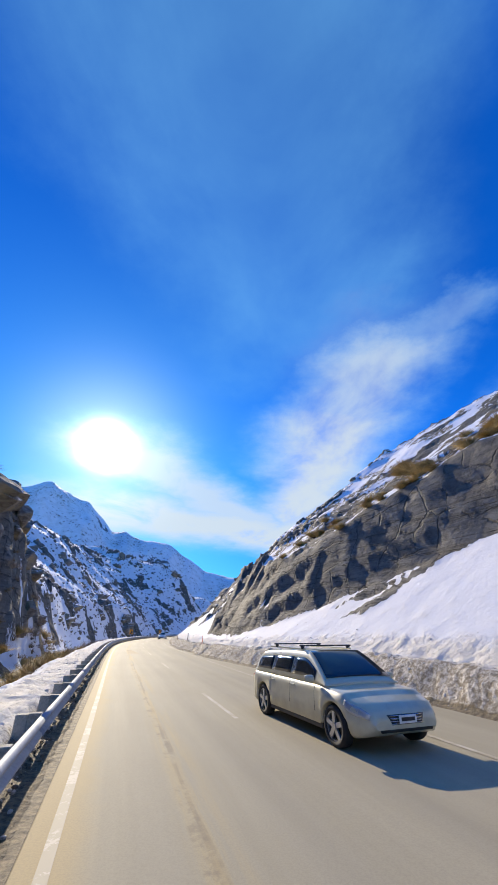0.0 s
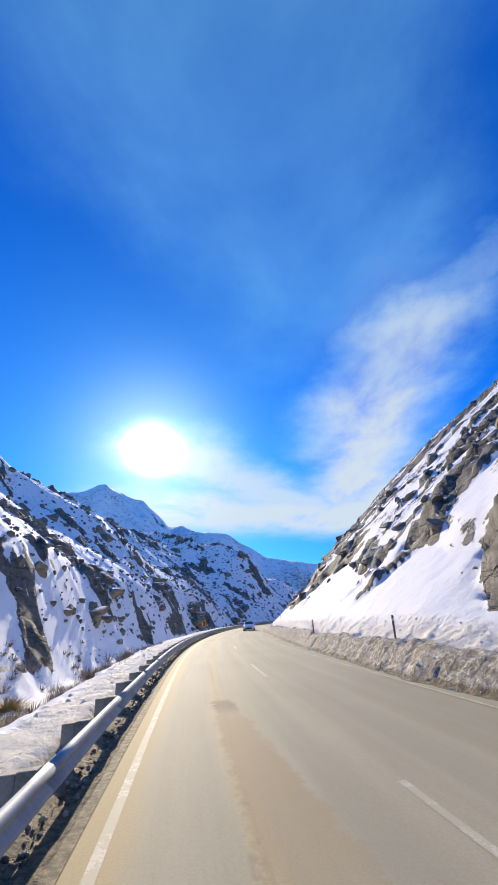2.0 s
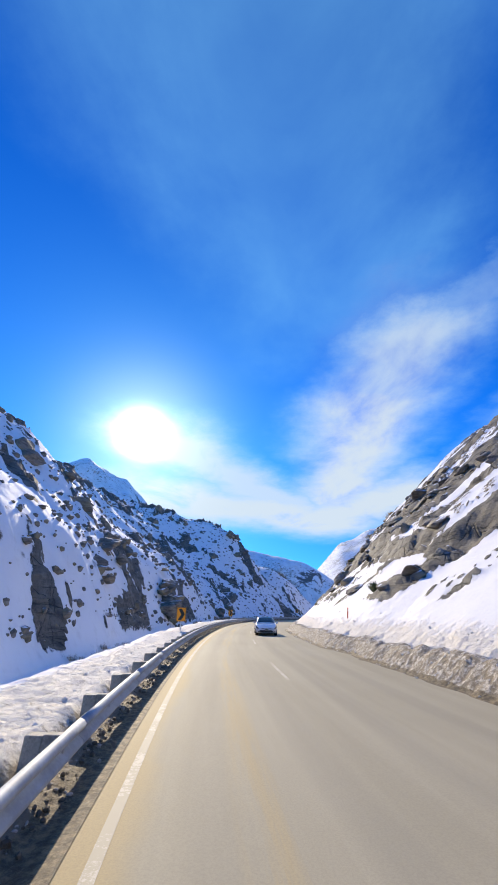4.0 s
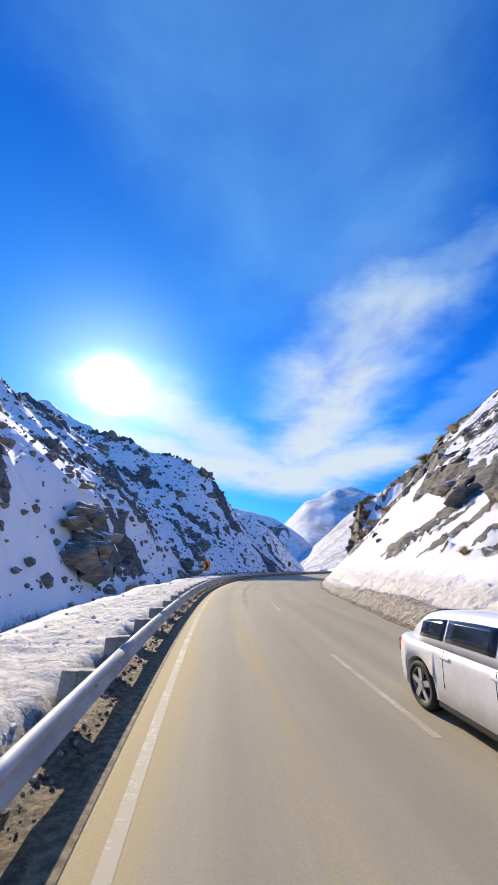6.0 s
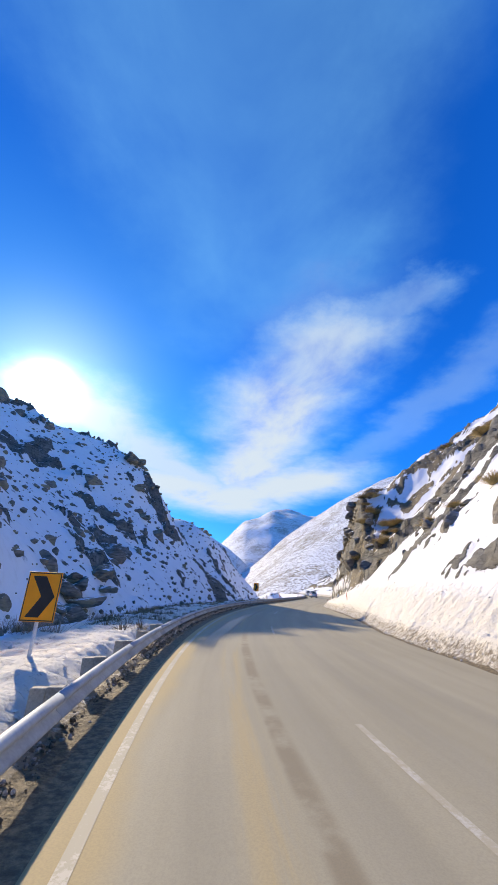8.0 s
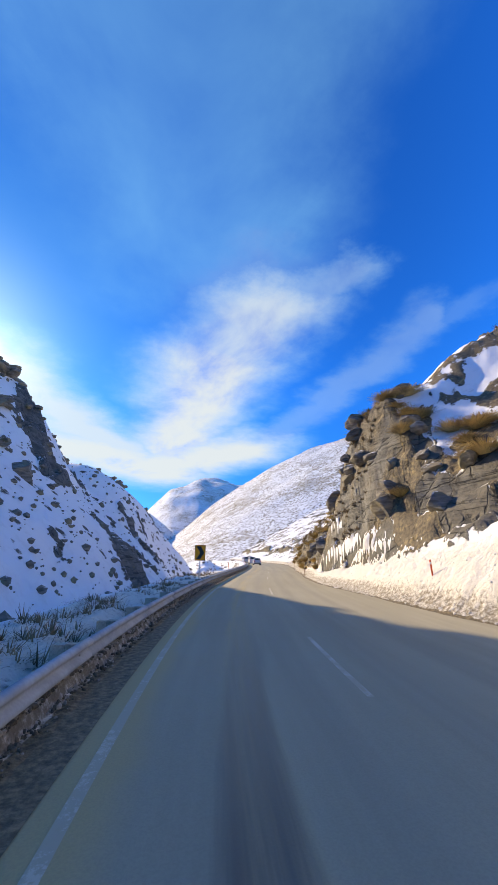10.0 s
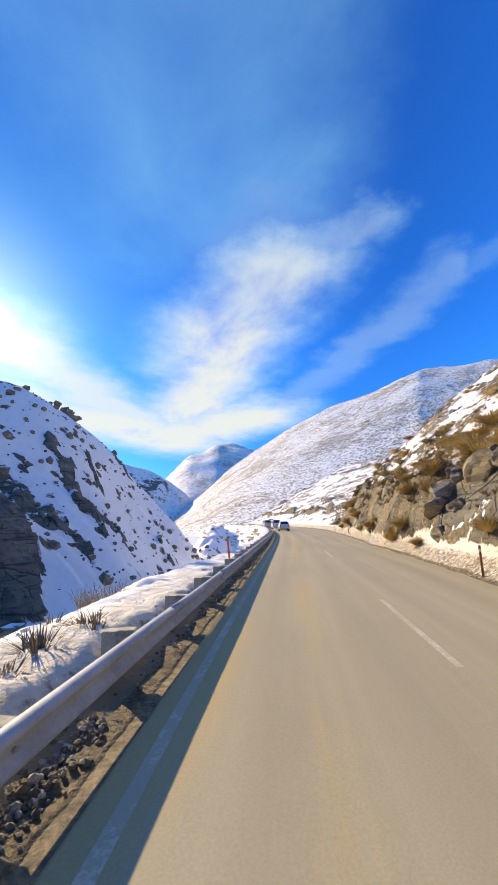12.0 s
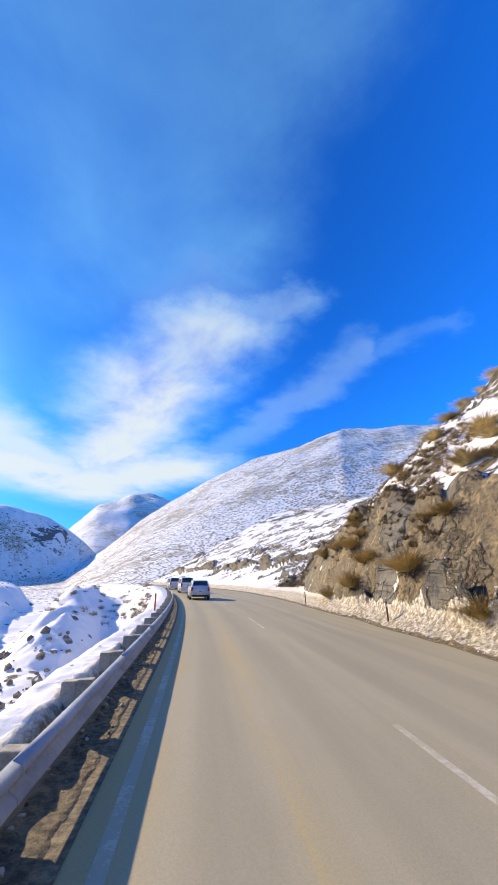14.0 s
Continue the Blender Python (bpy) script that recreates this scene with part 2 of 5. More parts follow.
    rock_f = n.math("MULTIPLY", rock_f, n.math("SUBTRACT", 1.0, n.math("MULTIPLY", ledge, 0.9)))
    col = n.mix(rock_f, col, rock_col)
    grit = n.mix(n.step(n.noise(pos, 9.0, 6.0, 0.7), 0.35, 0.7), (0.085, 0.062, 0.033), (0.29, 0.215, 0.112))
    col = n.mix(n.step(n.math("ADD", gravel, n.math("MULTIPLY", edge, 0.6)), 0.4, 0.6), col, grit)
    link(n, col, sh.inputs["Base Color"])
    hgt = n.math("ADD", n.math("MULTIPLY", n.math("MULTIPLY", n.math("ADD", strata, n.math("MULTIPLY", gap, 0.3)), rock_f), 1.5),
                 n.math("ADD", n.math("ADD", n.math("MULTIPLY", dust, 0.3), n.math("MULTIPLY", n.math("MULTIPLY", lump, n.math("MAXIMUM", dirt_f, 0.2)), 0.5)), n.math("MULTIPLY", n.math("MULTIPLY", straw, grass_f), 0.5)))
    bump(n, sh, hgt, 0.9, 0.25)
    return m


def road_material():
    """Dusty grit-covered chip seal, darker where wheels run."""
    m, n, sh = material("dusty_asphalt", 0.75)
    sh.inputs["Specular IOR Level"].default_value = 0.15
    pos = n.add("ShaderNodeNewGeometry").outputs["Position"]
    across = n.add("ShaderNodeAttribute", {"attribute_name": "across"}).outputs["Fac"]
    along = n.add("ShaderNodeAttribute", {"attribute_name": "along"}).outputs["Fac"]
    flow = n.add("ShaderNodeCombineXYZ", None, X=n.math("MULTIPLY", across, 1.0), Y=n.math("MULTIPLY", along, 0.04)).outputs[0]
    streaks = n.noise(flow, 1.6, 6.0, 0.6)
    patch = n.noise(pos, 0.16, 5.0, 0.6)
    grain = n.noise(pos, 45.0, 3.0, 0.7)
    f = n.math("ADD", n.math("MULTIPLY", streaks, 0.65), n.math("MULTIPLY", patch, 0.35))
    col = n.mix(n.step(f, 0.3, 0.7), (0.365, 0.316, 0.208), (0.44, 0.381, 0.254))
    # darker lanes where the wheels run
    for mid in (0.9, 2.4, 3.95, 5.45):
        run = n.step(n.math("ABSOLUTE", n.math("SUBTRACT", n.math("ADD", across, n.math("MULTIPLY", n.math("SUBTRACT", patch, 0.5), 0.5)), mid)), 0.42, 0.1)
        col = n.mix(n.math("MULTIPLY", run, 0.16), col, (0.24, 0.22, 0.175))
    # a thin dark seam of sealed cracks and drips along the middle of the rail-side lane
    seam = n.step(n.math("ABSOLUTE", n.math("SUBTRACT", n.math("ADD", across, n.math("MULTIPLY", n.math("SUBTRACT", n.noise(flow, 6.0, 3.0, 0.5), 0.5), 0.3)), 1.42)), 0.05, 0.015)
    seam = n.math("MULTIPLY", n.math("MULTIPLY", seam, n.step(along, 62.0, 40.0)), n.step(n.noise(pos, 1.2, 5.0, 0.7), 0.4, 0.55))
    col = n.mix(n.math("MULTIPLY", seam, 0.55), col, (0.17, 0.145, 0.105))
    # loose sandy grit on the crown, at the edge and in blotches
    crown = n.math("MULTIPLY", n.step(n.math("ABSOLUTE", n.math("SUBTRACT", across, 1.45)), 0.4, 0.05), n.step(n.noise(flow, 2.5, 6.0, 0.7), 0.42, 0.62))
    side = n.math("MULTIPLY", n.step(n.math("ADD", across, n.math("MULTIPLY", n.math("SUBTRACT", patch, 0.5), 1.0)), 0.42, 0.02), 0.85)
    blot = n.math("MULTIPLY", n.step(n.noise(flow, 0.9, 7.0, 0.7, 0.8), 0.62, 0.75), 0.6)
    grit = n.math("MAXIMUM", n.math("MULTIPLY", crown, 0.6), n.math("MAXIMUM", side, n.math("MULTIPLY", blot, 0.5)))
    col = n.mix(grit, col, (0.50, 0.37, 0.17))
    # a wandering trail of dropped mud between the wheels
    trail = n.step(n.math("ABSOLUTE", n.math("SUBTRACT", n.math("ADD", across, n.math("MULTIPLY", n.math("SUBTRACT", n.noise(flow, 1.1, 4.0, 0.5), 0.5), 0.6)), 1.9)), 0.2, 0.06)
    spell = n.math("MULTIPLY", n.step(along, 112.0, 120.0), n.step(along, 150.0, 138.0))
    trail = n.math("MULTIPLY", n.math("MULTIPLY", trail, spell), n.step(n.noise(pos, 0.7, 6.0, 0.7), 0.36, 0.56))
    col = n.mix(n.math("MULTIPLY", trail, 0.6), col, (0.235, 0.18, 0.105))
    # a load of sandy mud dropped on the lane, dark at its head and spread out by wheels
    drop = n.math("SUBTRACT", 45.8, along)
    mid_u = n.math("ADD", 1.48, n.math("MULTIPLY", drop, 0.045))
    ragged = n.math("MULTIPLY", n.math("SUBTRACT", n.noise(pos, 2.4, 6.0, 0.7), 0.5), 0.5)
    off_u = n.math("ADD", n.math("ABSOLUTE", n.math("SUBTRACT", across, mid_u)), ragged)
    wide_u = n.math("ADD", 0.2, n.math("MULTIPLY", drop, 0.03))
    spill = n.math("MULTIPLY", n.step(n.math("SUBTRACT", off_u, wide_u), 0.1, -0.06), n.math("MULTIPLY", n.step(drop, -0.2, 0.3), n.step(drop, 10.0, 5.0)))
    col = n.mix(n.math("MULTIPLY", spill, 0.8), col, n.mix(n.step(drop, 0.6, 1.8), (0.15, 0.115, 0.07), (0.36, 0.265, 0.14)))
    # dribbled tar and grit in two broken rows behind it
    row_a = n.step(n.math("ABSOLUTE", n.math("SUBTRACT", n.math("ADD", across, n.math("MULTIPLY", n.math("SUBTRACT", n.noise(flow, 5.0, 3.0, 0.5), 0.5), 0.25)), 1.35)), 0.11, 0.04)
    row_a = n.math("MULTIPLY", n.math("MULTIPLY", row_a, n.step(along, 43.0, 38.0)), n.step(n.noise(pos, 2.0, 6.0, 0.75), 0.48, 0.6))
    col = n.mix(n.math("MULTIPLY", row_a, 0.45), col, (0.2, 0.165, 0.115))
    # melt water that has run across the rail-side lane
    wet = n.math("MULTIPLY", n.math("MULTIPLY", n.step(along, 138.0, 142.0), n.step(along, 166.0, 154.0)), n.step(n.math("ABSOLUTE", n.math("SUBTRACT", n.math("ADD", across, n.math("MULTIPLY", n.math("SUBTRACT", streaks, 0.5), 0.8)), n.math("ADD", 0.75, n.math("MULTIPLY", n.math("SUBTRACT", along, 143.0), 0.045)))), 0.42, 0.2))
    wet = n.math("MULTIPLY", wet, n.step(n.noise(flow, 1.2, 6.0, 0.6), 0.2, 0.4))
    col = n.mix(n.math("MULTIPLY", wet, 0.85), col, (0.06, 0.055, 0.048))
    link(n, n.math("SUBTRACT", 0.75, n.math("MULTIPLY", wet, 0.4)), sh.inputs["Roughness"])
    link(n, n.mix(n.math("MULTIPLY", n.step(grain, 0.35, 0.7), 0.3), col, n.mix(0.5, col, (0.12, 0.11, 0.1))), sh.inputs["Base Color"])
    bump(n, sh, grain, 0.35, 0.006)
    return m


def rock_material():
    m, n, sh = material("schist_rock", 0.85)
    geo = n.add("ShaderNodeNewGeometry")
    pos = geo.outputs["Position"]
    rnd = n.add("ShaderNodeObjectInfo").outputs["Random"]
    up = n.add("ShaderNodeSeparateXYZ", None, Vector=geo.outputs["Normal"]).outputs[2]
    lay = n.add("ShaderNodeMapping", None, Vector=pos, Rotation=(radians(22), radians(-18), 0.4), Scale=(0.6, 0.6, 3.0)).outputs[0]
    strata, lichen = n.noise(lay, 1.6, 8.0, 0.65, 0.4), n.noise(pos, 0.9, 5.0)
    col = n.mix(n.step(strata, 0.3, 0.7), (0.085, 0.072, 0.056), (0.27, 0.235, 0.185))
    col = n.mix(n.step(n.math("ADD", lichen, n.math("MULTIPLY", rnd, 0.2)), 0.55, 0.75), col, n.mix(strata, (0.15, 0.12, 0.06), (0.36, 0.30, 0.19)))
    cap = n.step(n.math("ADD", up, n.math("MULTIPLY", n.math("SUBTRACT", n.noise(pos, 1.5, 5.0), 0.5), 0.9)), 0.86, 1.02)
    link(n, n.mix(cap, col, (0.86, 0.87, 0.89)), sh.inputs["Base Color"])
    bump(n, sh, strata, 0.7, 0.1)
    return m


SCHIST = rock_material()
def line_material(name, paint, lo, hi):
    """White road paint, worn through to the dusty seal in places."""
    m, n, sh = material(name, 0.75)
    pos = n.add("ShaderNodeNewGeometry").outputs["Position"]
    wear = n.math("ADD", n.math("MULTIPLY", n.noise(pos, 1.4, 6.0, 0.7), 0.6), n.math("MULTIPLY", n.noise(pos, 14.0, 5.0, 0.75), 0.4))
    link(n, n.mix(n.step(wear, lo, hi), paint, (0.44, 0.375, 0.25)), sh.inputs["Base Color"])
    return m


LINE = line_material("worn_line_paint", (0.58, 0.535, 0.43), 0.40, 0.54)
SANDED = line_material("sanded_edge_line_paint", (0.56, 0.49, 0.36), 0.44, 0.50)
HILL = hill_material()
ROAD = road_material()

# ---- the road's line ----
HEADING = [(-70, 17.33), (0, 16.72), (16.4, 17.14), (32.6, 16.87), (52.4, 15.42), (74.7, 10.62), (83.4, 8.60), (91.9, 6.93), (100.2, 5.55), (108.3, 4.18), (116.3, 2.37), (124.1, -0.27), (132, -3.89), (139.8, -7.95), (147.6, -11.81), (159.9, -17.00), (172.3, -20.96), (186.3, -23.57), (194.3, -24.05), (210.2, -23.84), (225.9, -22.51), (270, -15.23), (290, -10.51), (310, -4.65), (350, 8.57)]
S0, S1, DS = -70.0, 350.0, 0.5
STATIONS = np.arange(S0, S1 + DS / 2, DS)
_hd = np.radians(np.interp(STATIONS, [a for a, b in HEADING], [b for a, b in HEADING]))
_hd = np.convolve(np.pad(_hd, 8, mode="edge"), np.ones(17) / 17, "valid")
_x = np.concatenate(([0], np.cumsum(-np.sin(_hd[:-1]) * DS)))
_y = np.concatenate(([0], np.cumsum(np.cos(_hd[:-1]) * DS)))
_i0 = int(round(-S0 / DS))
_x, _y = _x - _x[_i0], _y - _y[_i0]
EDGE = 0.55   # the white edge line lies this far to the left of the drive line


def at(s, u, z=0.0):
    """The place at s metres along the road and u metres to the right of its left edge line."""
    h = np.interp(s, STATIONS, _hd)
    return (np.interp(s, STATIONS, _x) + (u - EDGE) * np.cos(h), np.interp(s, STATIONS, _y) + (u - EDGE) * np.sin(h), z)


def heading(s):
    return float(np.degrees(np.interp(s, STATIONS, _hd)))


def stand(s, u, z=0.0, turn=0.0):
    x, y, z = at(s, u, z)
    return pose(float(x), float(y), z, 0, 0, heading(s) + turn)


RAIL = [(-70, 0.69), (-10, 0.69), (30, 0.68), (80, 0.71), (120, 0.77), (160, 0.96), (190, 0.64), (215, 0.71), (245, 0.76), (350, 0.62)]   # the guardrail's distance from the edge line


# ---- smooth value noise on arrays ----
def _hash(i, j, k):
    n = (i * 374761393 + j * 668265263 + k * 2147483647 + 1013904223) & 0xFFFFFFFF
    n = ((n ^ (n >> 13)) * 1274126177) & 0xFFFFFFFF
    return ((n ^ (n >> 16)) & 0xFFFF) / 65535.0


def vnoise(x, y, seed=0):
    i, j = np.floor(x).astype(np.int64), np.floor(y).astype(np.int64)
    fx, fy = x - i, y - j
    fx, fy = fx * fx * (3 - 2 * fx), fy * fy * (3 - 2 * fy)
    a, b = _hash(i, j, seed + 0 * i), _hash(i + 1, j, seed + 0 * i)
    c, d = _hash(i, j + 1, seed + 0 * i), _hash(i + 1, j + 1, seed + 0 * i)
    return (a * (1 - fx) + b * fx) * (1 - fy) + (c * (1 - fx) + d * fx) * fy


def fbm(x, y, seed=0, octaves=5, rough=0.5):
    total, amp, norm = 0.0, 1.0, 0.0
    for o in range(octaves):
        total = total + amp * vnoise(x * 2 ** o + 17.3 * o, y * 2 ** o - 9.1 * o, seed + o)
        norm, amp = norm + amp, amp * rough
    return total / norm


def cells(x, y, seed=0):
    """Cell noise: a height for each of many uneven blocks, and the distance to the nearest block's middle."""
    best, val = np.full(x.shape, 9.0), np.zeros(x.shape)
    i0, j0 = np.floor(x).astype(np.int64), np.floor(y).astype(np.int64)
    for di in (-1, 0, 1):
        for dj in (-1, 0, 1):
            i, j = i0 + di, j0 + dj
            d = np.hypot(x - i - _hash(i, j, seed + 0 * i), y - j - _hash(i, j, seed + 77 + 0 * i))
            near = d < best
            best, val = np.where(near, d, best), np.where(near, _hash(i, j, seed + 5 + 0 * i), val)
    return val, best


def sstep(x, lo, hi):
    t = np.clip((x - lo) / (hi - lo), 0, 1)
    return t * t * (3 - 2 * t)


def table(s, rows, column):
    return np.interp(s, [r[0] for r in rows], [r[column] for r in rows])


# ---- the shape of the ground beside the road ----
# station, spare, bank height, snow apron width, apron slope, rock face height, rock face slope, upper slope, top height
RIGHT = [(-70, 0, 0.9, 9.0, 0.8, 5.5, 2.4, 0.62, 40), (0, 0, 0.9, 8.2, 0.8, 5.5, 2.4, 0.62, 40), (14, 0, 0.9, 5.2, 0.76, 5.5, 2.2, 0.7, 40), (30, 0, 0.7, 1.3, 0.5, 5.5, 1.7, 0.82, 36),
         (42.5, 0, 0.7, 1.4, 0.5, 5.5, 1.7, 0.84, 36), (46, 0, 0.7, 3.6, 0.7, 1.8, 1.3, 0.86, 36), (60, 0, 0.7, 6.0, 0.75, 1.5, 1.2, 0.88, 38), (95, 0, 0.6, 6.8, 0.80, 2.5, 1.4, 0.90, 37), (125, 0, 0.6, 7.5, 0.85, 2.0, 1.3, 0.92, 38),
         (141, 0, 0.7, 9.5, 1.0, 2.5, 1.4, 1.0, 40), (161, 0, 0.8, 12.2, 1.12, 2.5, 1.6, 0.95, 38), (173, 0, 0.7, 10.8, 1.14, 3.0, 1.7, 0.95, 37), (182, 0, 0.7, 6.0, 1.1, 4.0, 1.6, 0.95, 37), (189, 0, 0.6, 1.8, 0.9, 5.0, 1.5, 0.92, 36), (196, 0, 0.5, 1.2, 0.5, 10.0, 3.4, 0.9, 37), (202, 0, 0.5, 0.6, 0.4, 10.0, 3.8, 0.9, 36), (207, 0, 0.5, 0.8, 0.4, 3.4, 1.9, 0.82, 38), (220, 0, 0.4, 0.5, 0.4, 3.0, 1.9, 0.80, 38),
         (232, 0, 0.4, 0.4, 0.4, 3.4, 2.0, 0.80, 38), (240, 0, 0.4, 0.4, 0.4, 4.0, 2.0, 0.82, 36), (247, 0, 0.4, 0.4, 0.4, 5.2, 2.2, 0.84, 35), (252, 0, 0.4, 0.4, 0.4, 5.4, 2.2, 0.84, 34), (261, 0, 0.5, 0.8, 0.4, 4.6, 2.0, 0.8, 24), (270, 0, 0.5, 3.0, 0.3, 1.0, 1.2, 0.4, 10), (285, 0, 0.5, 8.0, 0.4, 1.0, 1.0, 0.4, 14), (350, 0, 0.5, 8.0, 0.5, 1.0, 1.0, 0.5, 60)]
# station, verge width, gully depth, gully distance, foot of the far slope, slope, top height
LEFT = [(-70, 1.6, 0.9, 3.2, 5.0, 0.95, 26), (20, 1.6, 0.9, 3.2, 5.0, 0.95, 28), (36, 1.6, 1.0, 3.6, 5.4, 0.8, 38), (60, 1.9, 1.3, 5.0, 6.5, 0.78, 43), (100, 2.4, 1.6, 5.5, 7.2, 0.82, 46),
        (140, 3.2, 1.2, 6.5, 9.0, 0.76, 42), (172, 2.2, 2.0, 7.5, 10.5, 0.70, 38), (186, 1.6, 3.0, 6.0, 10.0, 0.84, 46), (198, 1.0, 4.0, 4.6, 9.0, 0.8, 42), (216, 0.8, 5.0, 3.8, 8.6, 0.9, 34), (236, 0.8, 7.0, 4.0, 9.6, 0.98, 30), (250, 0.8, 6.2, 4.4, 9.2, 0.95, 19), (266, 0.9, 8.5, 6.5, 24.0, 0.9, 12), (300, 1.5, 8.0, 12.0, 30.0, 0.7, 7), (350, 1.6, 4.0, 14.0, 24.0, 0.5, 6)]


# station along the road, and the station to which the tables of the slopes refer there
SURVEY = [(-70, -72), (0, -3), (14, 10.5), (28.3, 24.3), (38.3, 34), (49, 45.8), (75, 73), (96, 96), (108, 106), (128, 127.5), (140, 140.4), (155.5, 161.2), (164, 177), (170.5, 186.5), (183, 197), (194, 206.5), (207, 221.2), (221, 236), (238, 255), (247, 264), (267, 283), (350, 358)]
FAR_SIDE = [(-70, -72), (0, -3), (39, 34), (77, 73), (103, 105), (128, 127), (165, 165), (202, 199), (208, 212), (221, 234.4), (235, 248.6), (350, 364)]
# width of the level strip between the ploughed bank and the foot of the cut slope
BENCH = [(-70, 1.5), (100, 1.4), (140, 1.0), (155, 0.7), (172, 0.5), (200, 0.6), (350, 0.5)]
# where the asphalt meets the ploughed bank
BANK = [(-70, 9.2), (10, 9.0), (19, 8.5), (22.5, 7.9), (28, 7.2), (32, 6.8), (40, 6.9), (46, 6.6), (58, 6.9), (75, 7.2), (86, 7.3), (90, 6.8), (96, 6.6), (110, 6.7), (122, 7.7), (130, 8.1), (138, 8.5), (148, 8.8), (156, 9.4), (165, 9.2), (174, 8.2), (184, 6.7), (202, 7.0), (210, 6.9), (218, 7.5), (228, 8.0), (238, 8.4), (250, 9.4), (270, 10.4), (350, 12.0)]


def survey(s):
    return table(s, SURVEY, 1)


def bank_edge(s):
    return table(s, BANK, 1)


def ground(s, u):
    """Height of the ground and its masks: rock, tussock, dirty snow, scattered scrub."""
    edge, rail_off, bench = bank_edge(s), table(s, RAIL, 1), table(s, BENCH, 1)
    s = np.where(u > 3, survey(s), table(s, FAR_SIDE, 1))
    z = np.zeros_like(u)
    n1, n2, n3 = fbm(s / 9, u / 9, 3), fbm(s / 2.6, u / 2.6, 11), fbm(s / 28, u / 28, 21, 4)
    fine = fbm(s / 0.55, u / 0.55, 31, 4, 0.6)
    # right side
    b = edge + (n2 - 0.5) * 0.5
    w = u - b
    calm = 1 - 0.72 * (1 - sstep(s, 22, 38))
    bank, apron, slope = table(s, RIGHT, 2), table(s, RIGHT, 3) * (1 + 0.8 * calm * (n1 - 0.5)), table(s, RIGHT, 4)
    face, fslope, upper, top = table(s, RIGHT, 5) * (1 + 0.9 * calm * (n1 - 0.5)), table(s, RIGHT, 6), table(s, RIGHT, 7), table(s, RIGHT, 8)
    w1 = np.maximum(w - bench, 0)
    za = np.minimum(w1, apron) * slope
    fw = face / fslope
    zf = np.clip(w1 - apron, 0, fw) * fslope
    wu = np.maximum(w1 - apron - fw, 0)
    zu = wu * upper
    right = bank * sstep(w, 0.0, 1.0) + za + zf + zu
    right = np.where(right > top * 0.7, top * 0.7 + (top * 0.3) * (1 - np.exp(-(right - top * 0.7) / (top * 0.3))), right)
    on_face = sstep(w1, apron - 0.25, apron + 0.15) * (1 - sstep(wu, 0.3, 1.2))
    on_top = sstep(wu, 0.2, 1.5)
    # rock: whole on the face, in tongues above it and patches below
    tongue = fbm((s + 0.9 * u) / 3.2, (u - 0.3 * s) / 11.0, 41, 5, 0.55)
    tongue_want = np.interp(s, [0, 20, 40, 60, 90, 130, 170, 230, 300], [0.30, 0.74, 0.84, 0.84, 0.82, 0.76, 0.62, 0.24, 0.2])
    rock_r = np.maximum(on_face * (0.35 + 0.9 * sstep(n2 * 0.5 + n1 * 0.6, 0.35, 0.6)), sstep(tongue, 0.93 - tongue_want * 0.62, 1.03 - tongue_want * 0.62) * on_top)
    rock_r = np.maximum(rock_r, sstep(tongue, 0.60, 0.66) * sstep(w1, 1.5, 3.0))
    # snow lies in runnels down the face
    runnel = fbm((s + 0.3 * u) / 3.4, (u + 6 * n1) / 17.0, 43, 4, 0.55)
    rock_r = rock_r * (1 - 0.97 * sstep(runnel - np.where(s < 120, 0.035, 0.0), 0.475, 0.525) * sstep(s, 24, 29) * (1 - sstep(s, 66, 90)))
    quilt = fbm((s - 0.2 * u) / 4.2, (u + 0.3 * s) / 2.6, 47, 4, 0.55)
    rock_r = rock_r * (1 - 0.95 * sstep(quilt, 0.46, 0.53) * sstep(s, 200, 206) * (1 - sstep(s, 243, 249)) * (1 - 0.5 * on_face))
    grass_r = on_top * sstep(fbm(s / 2.2, u / 2.2, 51, 4), 0.48, 0.6) * np.interp(s, [-10, 25, 50, 130, 165, 185, 260], [1.0, 0.6, 0.5, 0.5, 0.7, 0.75, 0.6])
    grass_r = np.maximum(grass_r, on_face * sstep(s, 176, 188) * sstep(fbm(s / 1.6, u / 1.1, 55, 4), np.interp(s, [203, 206, 222, 230], [0.42, 0.36, 0.36, 0.30]), np.interp(s, [203, 206, 222, 230], [0.56, 0.5, 0.5, 0.46])))
    grass_r = grass_r * np.where(s < 20, 1 - sstep(wu, 16, 30), 1.0)
    # left side
    v = -u - rail_off
    v = np.where(v > 3, 3 + (v - 3) / 0.88, v)
    verge = table(s, LEFT, 1) * (1 + (n2 - 0.5) * 0.5)
    depth, gu, foot = table(s, LEFT, 2), table(s, LEFT, 3), table(s, LEFT, 4)
    lslope, ltop = table(s, LEFT, 5), table(s, LEFT, 6)
    left = np.interp(s, [110, 130, 200], [0.36, 0.36, 0.36]) * sstep(v, 0.15, np.interp(s, [110, 130, 175, 190], [0.65, 0.95, 0.95, 0.5])) + np.interp(s, [132, 144, 165, 180], [0.02, 0.15, 0.15, 0.02]) * np.exp(-((v - 0.06) / 0.16) ** 2) * (0.4 + 1.2 * n2) - 0.06 * (1 - sstep(v, -0.33, -0.12)) - depth * sstep(v, verge, gu)
    climb = np.maximum(v - foot * (0.8 + 0.4 * n1), 0)
    hill = climb * lslope * (0.72 + 0.5 * n3) + 4.2 * sstep(climb, 0, 6.5) * (1 - 0.8 * sstep(s, 140, 160)) * sstep(s, 40, 60)
